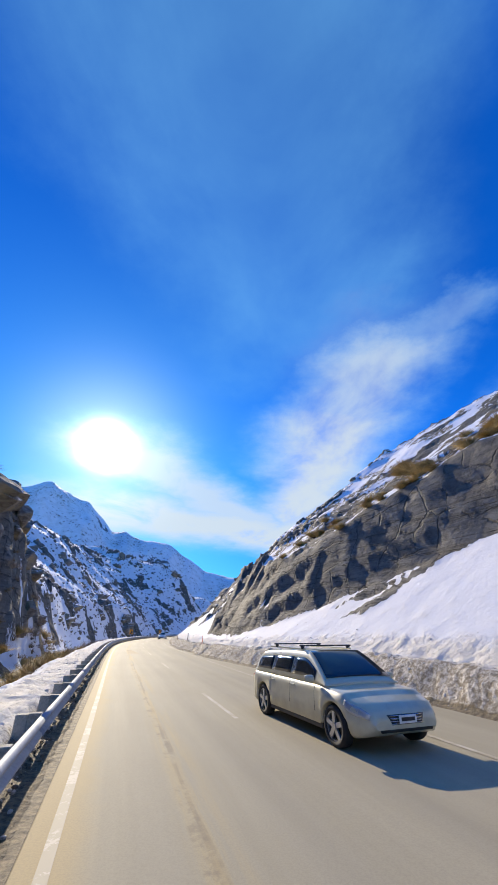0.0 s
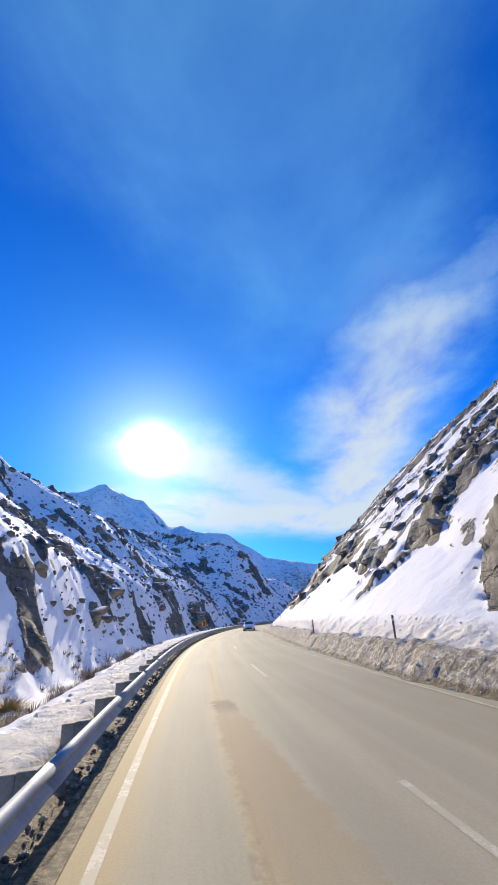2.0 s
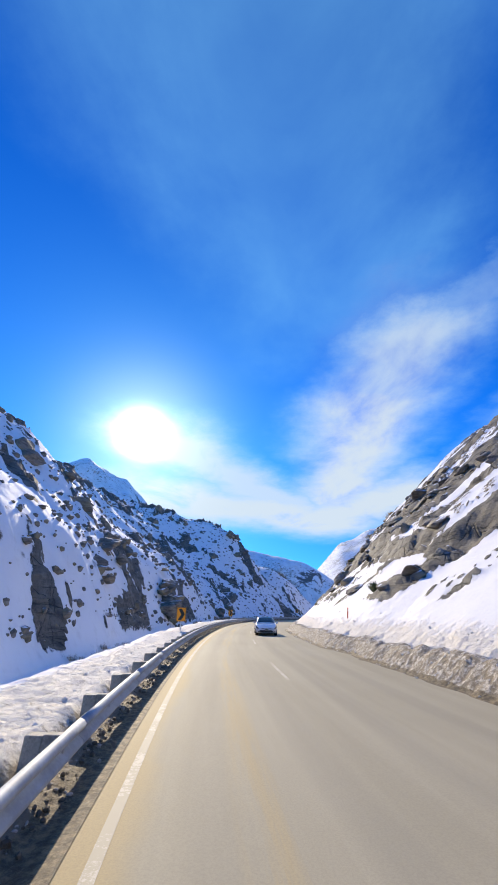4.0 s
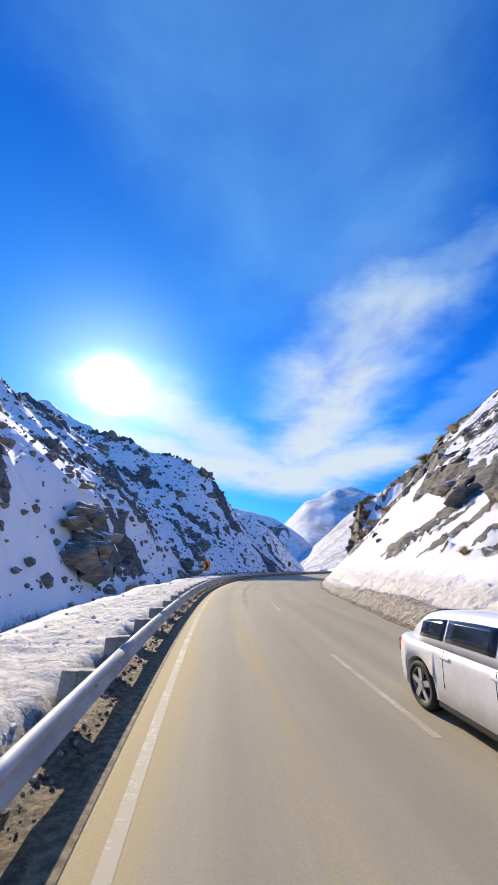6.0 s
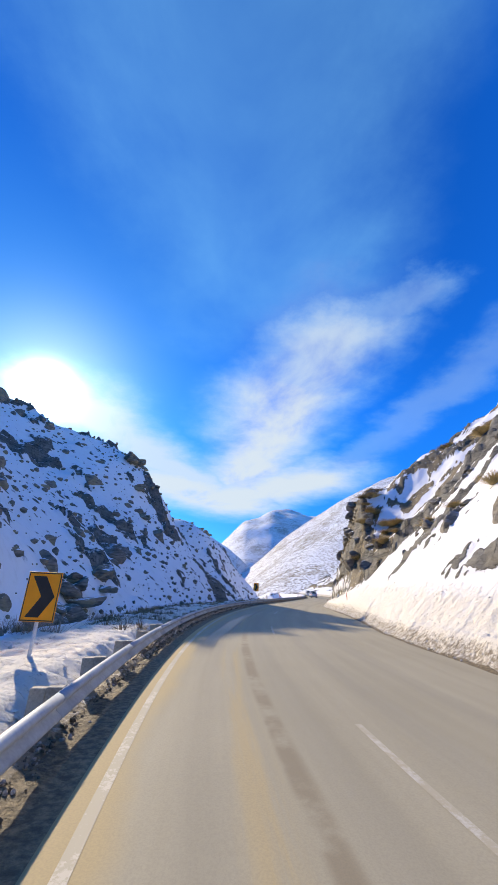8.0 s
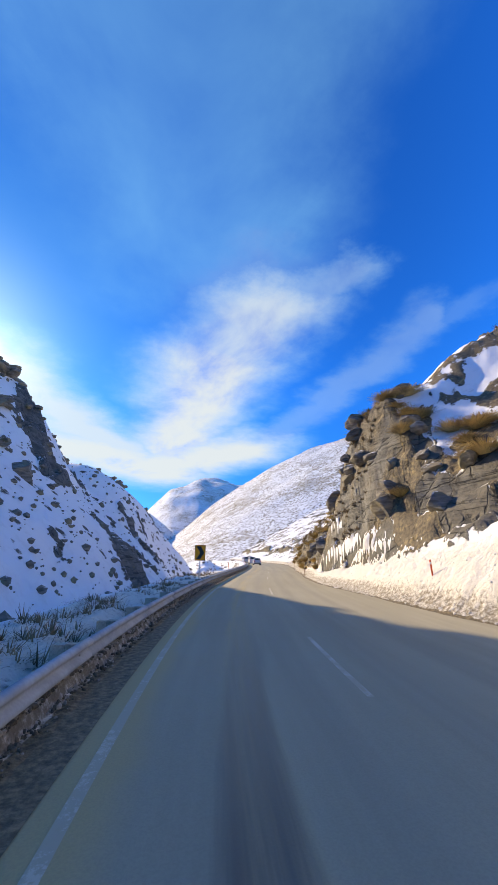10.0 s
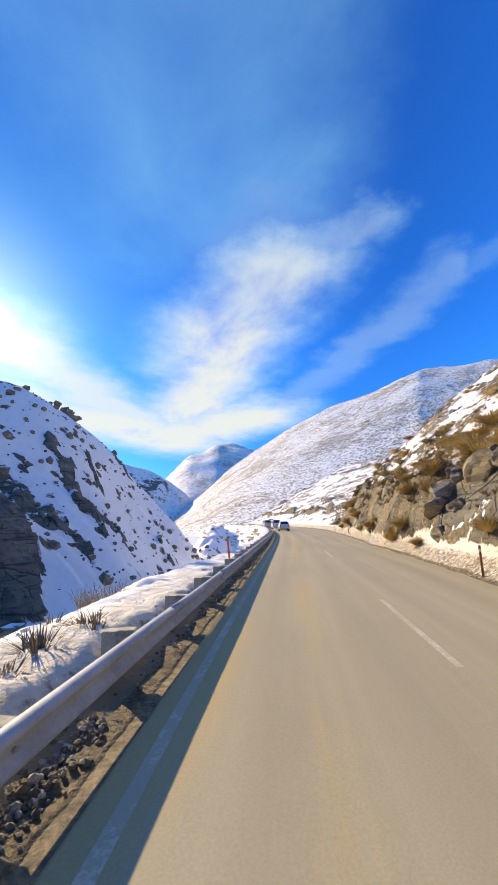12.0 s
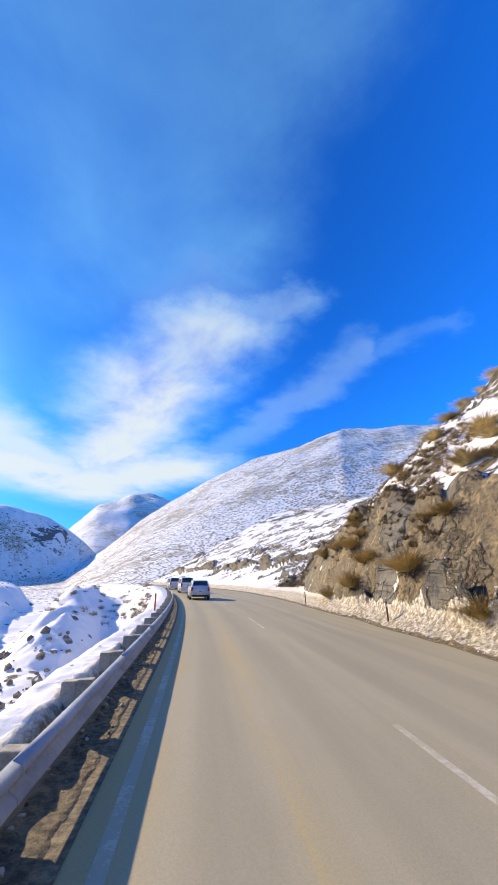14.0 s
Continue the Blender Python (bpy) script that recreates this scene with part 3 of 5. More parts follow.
    cliff = 7.4 * sstep(s, -6, 4) * (1 - sstep(s, 30, 47)) * sstep(v + 3.0 * (n2 - 0.5) + 2.0 * (n1 - 0.5), 4.6, 10.0)
    spur = 12.0 * np.exp(-((s - 201.3) / 12.8) ** 2) * sstep(v, 17, 53) + 4.5 * np.exp(-((s - 238) / 12) ** 2) * sstep(v, 14, 26)
    hill = hill + cliff + spur
    hill = np.where(hill > ltop * 0.6, ltop * 0.6 + ltop * 0.5 * (1 - np.exp(-(hill - ltop * 0.6) / (ltop * 0.5))), hill)
    left = left + hill
    left = left - 5.0 * np.exp(-((s - 215 - 0.8 * np.maximum(v - 26, 0)) / 10) ** 2) * sstep(v, 12, 26) * (1 - 0.5 * sstep(v, 45, 70))
    mound = 8.5 * np.exp(-((s - 285) / 18) ** 2 - ((v - 12.5) / 6.5) ** 2) * (0.7 + 0.35 * n1 + 0.25 * n2)
    left = left + mound
    out = fbm((s - 0.5 * v) / 6.5, (v + 0.4 * s) / 7.5, 61, 5, 0.55)
    want = np.interp(s, [-70, 30, 45, 110, 200, 260, 300], [0.60, 0.58, 0.458, 0.50, 0.51, 0.42, 0.36])
    want = want - 0.045 * sstep(v, 18, 32) * (1 - sstep(s, 130, 150))
    rock_l = sstep(out, 1.06 - want, 1.12 - want) * sstep(climb, 0.2, 1.5)
    rock_l = np.maximum(rock_l, sstep(cliff, 0.8, 2.5) * sstep(fbm(s / 2.2, v / 2.2, 66, 4), 0.3, 0.5))
    grass_l = sstep(fbm(s / 1.9, v / 1.9, 71, 4), 0.55, 0.66) * np.interp(s, [-10, 10, 38, 50], [0.9, 1.0, 0.9, 0.0]) * sstep(v, 3.0, 5.0) * (1 - sstep(v, 9, 13))
    # blocks of rock stand proud of the snow, stepped along their layers
    is_r = u > 3
    rock = np.where(is_r, rock_r, np.where(v > 0, rock_l, 0))
    blk, dist = cells((s + 0.35 * u) / 2.4, (u - 0.2 * s) / 1.7, 5)
    blk2, dist2 = cells((s - 0.2 * u) / 0.9, (u + 0.25 * s) / 0.7, 9)
    step_up = (blk * 1.0 + blk2 * 0.35 - 0.35 * dist) * rock
    size = np.where(is_r, np.interp(s, [20, 27, 40, 65, 80, 175, 190], [0.2, 0.42, 0.62, 0.62, 0.35, 0.4, 0.75]), 0.55 + 0.02 * np.maximum(v, 0))
    # bedding planes: the rock breaks in dipping ledges
    base = np.where(is_r, np.where(w > 0, right, 0), np.where(v > 0, left, 0))
    bed = np.where(is_r, 2.3, 1.9)
    dip = (base + np.where(is_r, 0.30, -0.16) * s + 1.4 * (n1 - 0.5) + 3.0 * (n3 - 0.5)) / bed
    frac = dip - np.floor(dip)
    ledge = (sstep(frac, 0.72, 0.97) - frac) * (0.15 + 0.95 * sstep(fbm(s / 5.0, u / 3.0, 88, 3), 0.38, 0.62)) * bed * np.where(is_r, np.interp(s, [20, 30, 40, 62, 80, 165, 185], [0.26, 0.4, 0.7, 0.6, 0.2, 0.2, 0.6]), 0.6)
    z = base + np.where(base > 0.8, ledge * np.clip(rock, 0, 1), 0)
    wild = np.where(is_r, sstep(w, 0.1, 2.0), sstep(v, 0.9, 3.2))
    z = z + step_up * size + wild * ((n2 - 0.5) * np.where(is_r, 0.5, 0.2 + 0.3 * sstep(v, 5, 8)) + (n1 - 0.5) * 0.9 * sstep(np.abs(u), 10, 20))
    z = z + 0.7 * (fbm(s / 0.9, u / 0.9, 35, 3, 0.6) - 0.5) * np.clip(rock, 0, 1) * np.where(is_r & (s < 30), 0.35, 1.0)
    # lumps of ploughed snow
    low = np.interp(s, [15, 45, 66, 84, 112, 124, 150, 200, 230], [0.9, 1.0, 0.9, 1.0, 1.1, 0.5, 0.35, 0.5, 0.8])
    dirt = np.where(is_r, np.interp(s, [15, 30, 122, 132], [1.0, 1.06, 1.1, 1.0]) * (1 - 0.55 * sstep(w, low, low + 0.5)) * (1 - sstep(w, 1.6, 3.4)) * (1 - sstep(w1, apron - 0.1, apron + 0.5) * sstep(s, 190, 204)), sstep(v, -0.4, 0.0) * (1 - sstep(v, 0.25, 0.55)) * np.interp(s, [118, 130, 165, 178], [1.3, 1.2, 1.2, 1.45]) + np.interp(s, [180, 195], [0.6, 0.25]) * sstep(v, 0.25, 0.5) * (1 - sstep(v, verge - 0.6, verge + 0.6)))
    z = z + (fine - 0.45) * (np.where(is_r, np.interp(s, [120, 140], [0.24, 0.13]), np.interp(s, [134, 144, 178, 192], [0.17, 0.3, 0.3, 0.12])) * np.where(is_r, sstep(w, -0.1, 0.25) * (1 - sstep(w, 1.6, 3.4)), np.minimum(dirt, 0.9)) + 0.07 * wild)
    grass = np.where(is_r, grass_r, grass_l)
    z = z + 0.35 * grass * fine
    rock = rock * np.where(is_r, 1.0, 1 - 0.9 * sstep(mound, 0.4, 1.5))
    speck = np.where(is_r, 0.25 * on_top, np.maximum(sstep(climb, 2, 6) * 0.75, 0.62 * sstep(s, 205, 225) * sstep(v, 3.0, 5.0)))
    z = np.where(is_r, z - 0.14 * (1 - sstep(w, -0.4, -0.02)), z)
    gravel = np.where(is_r, 1 - sstep(w, 0.0, 0.35), (1 - sstep(v, np.interp(s, [134, 144, 180, 192], [-0.03, -0.2, -0.2, 0.0]), np.interp(s, [134, 144, 180, 192], [0.14, -0.04, -0.04, 0.2]))))
    return z, rock * np.where(is_r, 1 - 0.6 * grass, 1.0), grass * np.where(is_r, 1.0, 1 - 0.7 * rock), dirt, speck, gravel


def above_face(s, u):
    """How far a place on the cut side lies above the head of the rock face, across the slope."""
    s, u = np.array([float(s)]), np.array([float(u)])
    edge, bench, s = bank_edge(s), table(s, BENCH, 1), survey(s)
    n1, n2 = fbm(s / 9, u / 9, 3), fbm(s / 2.6, u / 2.6, 11)
    calm = 1 - 0.72 * (1 - sstep(s, 22, 38))
    w1 = u - edge - (n2 - 0.5) * 0.5 - bench
    return float((w1 - table(s, RIGHT, 3) * (1 + 0.8 * calm * (n1 - 0.5)) - table(s, RIGHT, 5) * (1 + 0.9 * calm * (n1 - 0.5)) / table(s, RIGHT, 6))[0])


def grid_mesh(name, xs, ys, zs, attrs, mat):
    """A sheet from arrays of rows and columns."""
    rows, cols = xs.shape
    me = bpy.data.meshes.new(name)
    idx = np.arange(rows * cols).reshape(rows, cols)
    quads = np.stack([idx[:-1, :-1], idx[:-1, 1:], idx[1:, 1:], idx[1:, :-1]], -1).reshape(-1, 4)
    me.vertices.add(rows * cols)
    me.vertices.foreach_set("co", np.stack([xs, ys, zs], -1).astype(np.float32).ravel())
    me.loops.add(quads.size)
    me.loops.foreach_set("vertex_index", quads.astype(np.int32).ravel())
    me.polygons.add(len(quads))
    me.polygons.foreach_set("loop_start", np.arange(0, quads.size, 4, dtype=np.int32))
    me.polygons.foreach_set("use_smooth", np.ones(len(quads), dtype=bool))
    me.update(calc_edges=True)
    for key, val in attrs.items():
        me.attributes.new(key, "FLOAT", "POINT").data.foreach_set("value", np.asarray(val, dtype=np.float32).ravel())
    me.materials.append(mat)
    return me


def spread(a, b, fine, coarse, n):
    """n+1 places from a to b, dense at a."""
    t = np.linspace(0, 1, n + 1)
    return a + (b - a) * (t * fine + (1 - fine) * t ** coarse)


def slope_side(name, label, us):
    ss = np.concatenate((np.arange(-60, -4, 0.8), np.arange(-4, 262, 0.36), np.arange(262, 345, 0.8)))
    s, u = np.meshgrid(ss, us, indexing="ij")
    z, rock, grass, dirt, speck, gravel = ground(s, u)
    if us[-1] > 0:
        fall = np.gradient(z, axis=1) / np.gradient(u, axis=1)
        rock = np.maximum(rock, sstep(fall, 1.15, 1.7) * sstep(u - bank_edge(s), table(s, BENCH, 1) + 0.3, table(s, BENCH, 1) + 0.9) * (1 - 0.8 * grass))
    back = sstep(np.abs(u), 0.74 * abs(us[-1]), abs(us[-1]))
    z = z * (1 - back) - 9.5 * back
    x, y, _ = at(s, u)
    if us[-1] < us[0]:
        x, y, z, rock, grass, dirt, speck, gravel = (a[:, ::-1] for a in (x, y, z, rock, grass, dirt, speck, gravel))
    ob = new(name, grid_mesh(name, x, y, z, {"rock": rock, "grass": grass, "dirt": dirt, "speck": speck, "gravel": gravel}, HILL))
    return tagged(ob, label, "hillside", kind="structure")


def ploughed(name, label, us, s0, s1, rise):
    """A crust of ploughed snow over the ground's edge, lumpy and broken."""
    s, u0 = np.meshgrid(np.arange(s0, s1, 0.11), us, indexing="ij")
    u = u0 + (bank_edge(s) if us[-1] > 0 else -table(s, RAIL, 1))
    z, rock, grass, dirt, speck, gravel = ground(s, u)
    a, b = fbm(s / 0.3, u / 0.3, 201, 4, 0.6), 1 - np.abs(2 * fbm(s / 0.55, u / 0.5, 221, 4, 0.55) - 1)
    inside = np.abs(u0 - us[0]), np.abs(u0 - us[-1])
    hem = sstep(inside[0], 0.0, 0.35) * sstep(inside[1], 0.0, 0.8)
    bare = sstep(rock, 0.25, 0.6) * sstep(s, 180, 200)
    rise = rise * np.interp(s, [124, 136, 180, 190], [1.0, 0.65 if us[-1] > 0 else 1.0, 0.65 if us[-1] > 0 else 1.0, 1.0])
    z = z + hem * rise * ((a - 0.42) * 1.1 + (b - 0.6) * 0.8) * (1 - bare) + 0.012 - 0.05 * (1 - hem) - 0.08 * bare
    if us[-1] > 0:
        z = z - 0.45 * sstep(u0, 0.75, 1.15) * sstep(s, 183, 194)
    else:
        z = z - rise * hem * ((a - 0.42) * 1.1 + (b - 0.6) * 0.8) * 0.75 * (1 - sstep(s, 134, 144) * (1 - sstep(s, 180, 192))) * sstep(u0, -0.3, -0.06)
    x, y, _ = at(s, u)
    if us[-1] < us[0]:
        x, y, z, dirt, gravel = (q[:, ::-1] for q in (x, y, z, dirt, gravel))
    zero, sg = 0 * z, s
    ob = new(name, grid_mesh(name, x, y, z, {"rock": zero, "grass": zero, "dirt": dirt, "speck": zero, "gravel": gravel * np.interp(sg, [134, 144, 176, 188], [1.0, 0.4, 0.4, 1.0])}, HILL))
    tagged(ob, label, "snow bank", kind="structure")


ploughed("ground_ploughed_bank", "crusty bank of ploughed snow soiled with brown grit", np.linspace(-0.12, 2.6, 38), -8, 264, 0.1)
ploughed("ground_verge_snow", "trampled old snow and grit on the verge behind the rail", np.linspace(0.16, -3.0, 36), -8, 264, 0.13)
slope_side("ground_cut_slope", "steep rocky cut slope with snow apron and tussock beside the road", np.concatenate((np.linspace(5.6, 24.0, 150), spread(24.25, 92.0, 0.3, 2.0, 100))))
slope_side("ground_gully_slope", "snow-covered rocky hillside rising beyond the gully", -spread(0.26, 118.0, 0.11, 2.2, 240))


# ---- the far hills ----
def far_hills():
    az = np.radians(np.linspace(-180, 180, 721))
    rr = np.concatenate((np.linspace(1, 300, 36), np.linspace(310, 1100, 90), np.linspace(1120, 4200, 70)))
    r, a = np.meshgrid(rr, az, indexing="ij")
    d = np.degrees(a)
    x, y = -np.sin(a) * r, 200 + np.cos(a) * r
    n = fbm(x / 240, y / 240, 81, 6, 0.5)
    fine = fbm(x / 60, y / 60, 91, 5, 0.5)
    near_h = np.interp(d, [-180.0, -110.0, -85.0, -57.2, -44.4, -36.5, -30.1, -23.7, -18.2, -13.7, -10.0, -5.4, 180.0], [0, 0, 260, 268, 277, 249, 221, 180, 140, 101, 60, 14, 0])
    near = near_h * sstep(r, 110, 760) ** 0.85 * (0.9 + 0.2 * n) + near_h * 0.1 * sstep(r, 760, 2000)
    far_h = np.interp(d, [-180.0, -52.5, -27.3, -18.2, -12.8, -8.3, -4.6, -0.0, 3.6, 90.0, 180.0], [300, 251, 400, 396, 402, 324, 197, 133, 114, 60, 300])
    mid_h = np.interp(d, [-12.7, -10.0, -6.9, -2.3, 2.9, 6.8, 10.4, 14.5, 19.3, 25.4, 30.3, 39.5, 70.0, 90.0], [21, 35, 69, 104, 120, 135, 157, 188, 190, 217, 267, 281, 200, 0])
    gully = fbm(d / 5.0 + r / 400, r / 160, 191, 4, 0.45)
    mid = mid_h * sstep(r + 60 * (gully - 0.5), 690 - mid_h * 1.35, 700) * (0.94 + 0.12 * gully)
    far_r = np.interp(d, [-180, -30, 10, 180], [2400, 2400, 1600, 1600])
    far = far_h * sstep(r, 0.35 * far_r, far_r) * (0.82 + 0.36 * n)
    z = np.maximum(np.maximum(near, far), mid) + (fine - 0.5) * np.where(mid > far, 7, 12) * sstep(r, 150, 500) - 9
    rock = sstep(fine * 0.6 + n * 0.5, 0.66, 0.74) * 0.55 + np.where(mid > far, 0.1, 0)
    grass = np.where(mid > np.maximum(near, far), -0.05, np.where(near > far, 0.28 + 0.25 * (n - 0.5), 0.12))
    ob = new("ground_far", grid_mesh("ground_far", x[:, ::-1], y[:, ::-1], z[:, ::-1], {"rock": rock[:, ::-1], "grass": grass[:, ::-1], "dirt": rock[:, ::-1] * 0, "speck": (0.7 + 0 * rock)}, FAR))
    tagged(ob, "snowy tussock hills and distant white mountains", "mountains", kind="structure")


def far_material():
    m, n, sh = material("snowy_far_hills", 0.85)
    pos = n.add("ShaderNodeNewGeometry").outputs["Position"]
    rock = n.add("ShaderNodeAttribute", {"attribute_name": "rock"}).outputs["Fac"]
    grass = n.add("ShaderNodeAttribute", {"attribute_name": "grass"}).outputs["Fac"]
    a, b, c = n.noise(pos, 0.09, 8.0, 0.65), n.noise(pos, 0.012, 6.0, 0.6), n.noise(pos, 0.35, 4.0, 0.6)
    tuft = n.add("ShaderNodeTexVoronoi", None, Vector=pos, Scale=0.42).outputs["Distance"]
    tuft_f = n.math("MULTIPLY", n.step(n.math("ADD", tuft, n.math("MULTIPLY", c, 0.4)), 0.66, 0.5), n.step(n.math("ADD", b, grass), 0.42, 0.75))
    col = n.mix(n.step(a, 0.42, 0.62), (0.84, 0.84, 0.84), (0.74, 0.73, 0.71))
    col = n.mix(tuft_f, col, (0.15, 0.115, 0.06))
    # scrub in rows along the slope, and larger clumps
    clump = n.add("ShaderNodeTexVoronoi", None, Vector=n.add("ShaderNodeVectorMath", {"operation": "ADD"}, i0=pos, i1=n.add("ShaderNodeVectorMath", {"operation": "SCALE"}, i0=n.add("ShaderNodeTexNoise", None, Vector=pos, Scale=0.05, Detail=4.0).outputs["Color"], Scale=14.0).outputs[0]).outputs[0], Scale=0.15).outputs["Distance"]
    clump_f = n.math("MULTIPLY", n.step(n.math("ADD", clump, n.math("MULTIPLY", c, 0.35)), 0.52, 0.36), n.step(n.math("ADD", b, n.math("MULTIPLY", a, 0.6)), 0.62, 0.9))
    col = n.mix(n.math("MULTIPLY", clump_f, 0.85), col, (0.13, 0.10, 0.06))
    col = n.mix(n.math("MULTIPLY", n.step(n.math("ADD", n.math("MULTIPLY", a, 0.8), n.math("ADD", b, n.math("MULTIPLY", grass, 0.4))), 1.0, 1.16), 0.5), col, (0.27, 0.21, 0.115))
    col = n.mix(n.step(n.math("ADD", rock, n.math("MULTIPLY", n.math("SUBTRACT", a, 0.5), 1.6)), 0.5, 0.62), col, n.mix(c, (0.1, 0.09, 0.085), (0.2, 0.18, 0.16)))
    link(n, col, sh.inputs["Base Color"])
    bump(n, sh, n.math("ADD", a, n.math("MULTIPLY", tuft_f, 0.4)), 0.8, 2.0)
    return m


FAR = far_material()
far_hills()


# ---- the road ----
def strip(name, s0, s1, us, zs, mat, step=1.0):
    """A ribbon along the road with the given cross-section."""
    ss = np.arange(s0, s1 + step / 2, step)
    s, u = np.meshgrid(ss, np.array(us, float), indexing="ij")
    z = np.broadcast_to(np.array(zs, float), s.shape)
    x, y, _ = at(s, u)
    return new(name, grid_mesh(name, x, y, z, {"across": u, "along": s}, mat))


tagged(strip("road", -60, 340, [-0.55, -0.45, -0.35, -0.2, 0.0, 1.0, 2.0, 3.15, 4.5, 6.3, 7.5, 10.0, 14.0], [-0.04, -0.022, -0.012, -0.005, 0, 0.012, 0.024, 0.03, 0.024, 0.0, -0.01, -0.03, -0.25], ROAD),
       "grey-tan dusty two-lane mountain road with sandy grit", "road", kind="structure")

# ---- things ----
STEEL = plain("galvanised_steel", (0.36, 0.385, 0.41), 0.65, 0.1, vary=0.1, scale=2.0)
STEEL.node_tree.nodes["Principled BSDF"].inputs["Specular IOR Level"].default_value = 0.25
TIMBER = plain("weathered_timber", (0.50, 0.44, 0.33), 0.85, vary=0.2, scale=4.0, dent=0.01)
STRAW = plain("dry_tussock", (0.52, 0.385, 0.16), 0.85, vary=0.3, scale=3.0)
TWIG = plain("bare_twigs", (0.33, 0.26, 0.19), 0.9, vary=0.25, scale=5.0)
SPIKY = plain("dark_green_spikes", (0.10, 0.12, 0.05), 0.8, vary=0.3, scale=4.0)
CLOD = plain("dirty_snow_clods", (0.74, 0.69, 0.60), 0.85, vary=0.14, scale=1.3, dent=0.02)
GREYISH = plain("grey_dirty_ice", (0.36, 0.32, 0.27), 0.85, vary=0.25, scale=3.0, dent=0.02)
MUD = plain("muddy_ice_clods", (0.12, 0.095, 0.062), 0.8, vary=0.3, scale=4.0, dent=0.02)
SIGN_Y = plain("yellow_orange_sheeting", (1.0, 0.37, 0.006), 0.45, vary=0.03)
SIGN_K = plain("black_sheeting", (0.02, 0.02, 0.02), 0.5, vary=0.1)
GALV = plain("grey_galvanised_back", (0.4, 0.41, 0.42), 0.5, 0.6)
ORANGE = plain("orange_plastic", (0.80, 0.13, 0.03), 0.55, vary=0.12)
BROWN = plain("rusty_brown_marker", (0.22, 0.10, 0.05), 0.7, vary=0.2)
WHITE = plain("white_plastic", (0.75, 0.74, 0.7), 0.55, vary=0.1)


def part(name, bm, mat, parent=None, label=""):
    """Links a bmesh as one mesh object, under a thing or a part."""
    me = bpy.data.meshes.new(name)
    bm.to_mesh(me)
    bm.free()
    me.materials.append(mat)
    ob = new(name, me)
    ob.parent = parent
    return tagged(ob, label)


def empty(name, m, label, category, group=""):
    ob = new(name)
    ob.matrix_world = m
    return tagged(ob, label, category, group)


def box(sx, sy, sz, x=0.0, y=0.0, z=0.0, bevel=0.0, bm=None):
    """A box with its middle at x, y and its base at z."""
    bm = bm or bmesh.new()
    made = bmesh.ops.create_cube(bm, size=1.0, matrix=Matrix.Translation((x, y, z + sz / 2)) @ Matrix.Diagonal((sx, sy, sz, 1)))
    if bevel:
        edges = {e for v in made["verts"] for e in v.link_edges}
        bmesh.ops.bevel(bm, geom=list(edges), offset=bevel, segments=2, affect="EDGES", profile=0.5)
    return bm


def tube(r, h, x=0.0, y=0.0, z=0.0, segments=14, r2=None):
    bm = bmesh.new()
    bmesh.ops.create_cone(bm, cap_ends=True, segments=segments, radius1=r, radius2=r if r2 is None else r2, depth=h, matrix=Matrix.Translation((x, y, z + h / 2)))
    for f in bm.faces:
        f.smooth = len(f.verts) == 4
    return bm


def height(s, u):
    return float(ground(np.array([[float(s)]]), np.array([[float(u)]]))[0][0, 0])


# ---- guardrail ----
def guardrail():
    rail = empty("guardrail", stand(100, -0.6), "long galvanised steel guardrail on square timber posts", "guardrail")
    inv = rail.matrix_world.inverted()
    prof = [(0.0, 0.25), (0.06, 0.275), (0.088, 0.307), (0.077, 0.346), (0.012, 0.391), (0.012, 0.427), (0.077, 0.472), (0.088, 0.511), (0.06, 0.545), (0.0, 0.57), (-0.006, 0.562),
            (0.05, 0.528), (0.062, 0.482), (0.0, 0.437), (0.0, 0.381), (0.062, 0.336), (0.05, 0.290), (-0.006, 0.258)]
    for k in range(-6, 72):
        s0 = k * 4.0
        bm = bmesh.new()
        rings = []
        for i, s in enumerate(np.linspace(s0, s0 + 4.25, 6)):
            lap = 0.006 if i == 5 else 0.0
            rings.append([bm.verts.new(inv @ Vector((*map(float, at(s, -float(table(s, RAIL, 1)) + o - lap)[:2]), h))) for o, h in prof])
        for a, b in zip(rings, rings[1:]):
            for i in range(len(prof)):
                j = (i + 1) % len(prof)
                bm.faces.new((a[i], b[i], b[j], a[j])).smooth = True
        bm.faces.new(rings[0]), bm.faces.new(rings[-1][::-1])
        bmesh.ops.recalc_face_normals(bm, faces=bm.faces)
        part("rail_panel", bm, STEEL, rail)
    first = None
    rng = random.Random(4)
    for k in range(-10, 136):
        s = k * 2.1
        m = inv @ stand(s, -float(table(s, RAIL, 1)) - 0.32, -0.51) @ pose(0, 0, 0, rng.uniform(-2, 2), rng.uniform(-2, 2), rng.uniform(-4, 4))
        if first is None:
            first = part("post", box(0.19, 0.16, 1.06, bevel=0.012), TIMBER, rail), box(0.2, 0.15, 0.33, 0.195, 0, 0.74, 0.012), tube(0.022, 0.02, segments=8)
            post, block = first[0], part("block", first[1], TIMBER, first[0])
            bolt = part("bolt", first[2], GALV, post)
            bolt.matrix_basis = pose(0.306, 0, 0.91, 0, 90, 0)
            post.matrix_basis = m
        else:
            p2 = new("post", post.data)
            p2.parent, p2.matrix_basis = rail, m
            new("block", block.data).parent = p2
            b2 = new("bolt", bolt.data)
            b2.parent, b2.matrix_basis = p2, pose(0.306, 0, 0.91, 0, 90, 0)


guardrail()


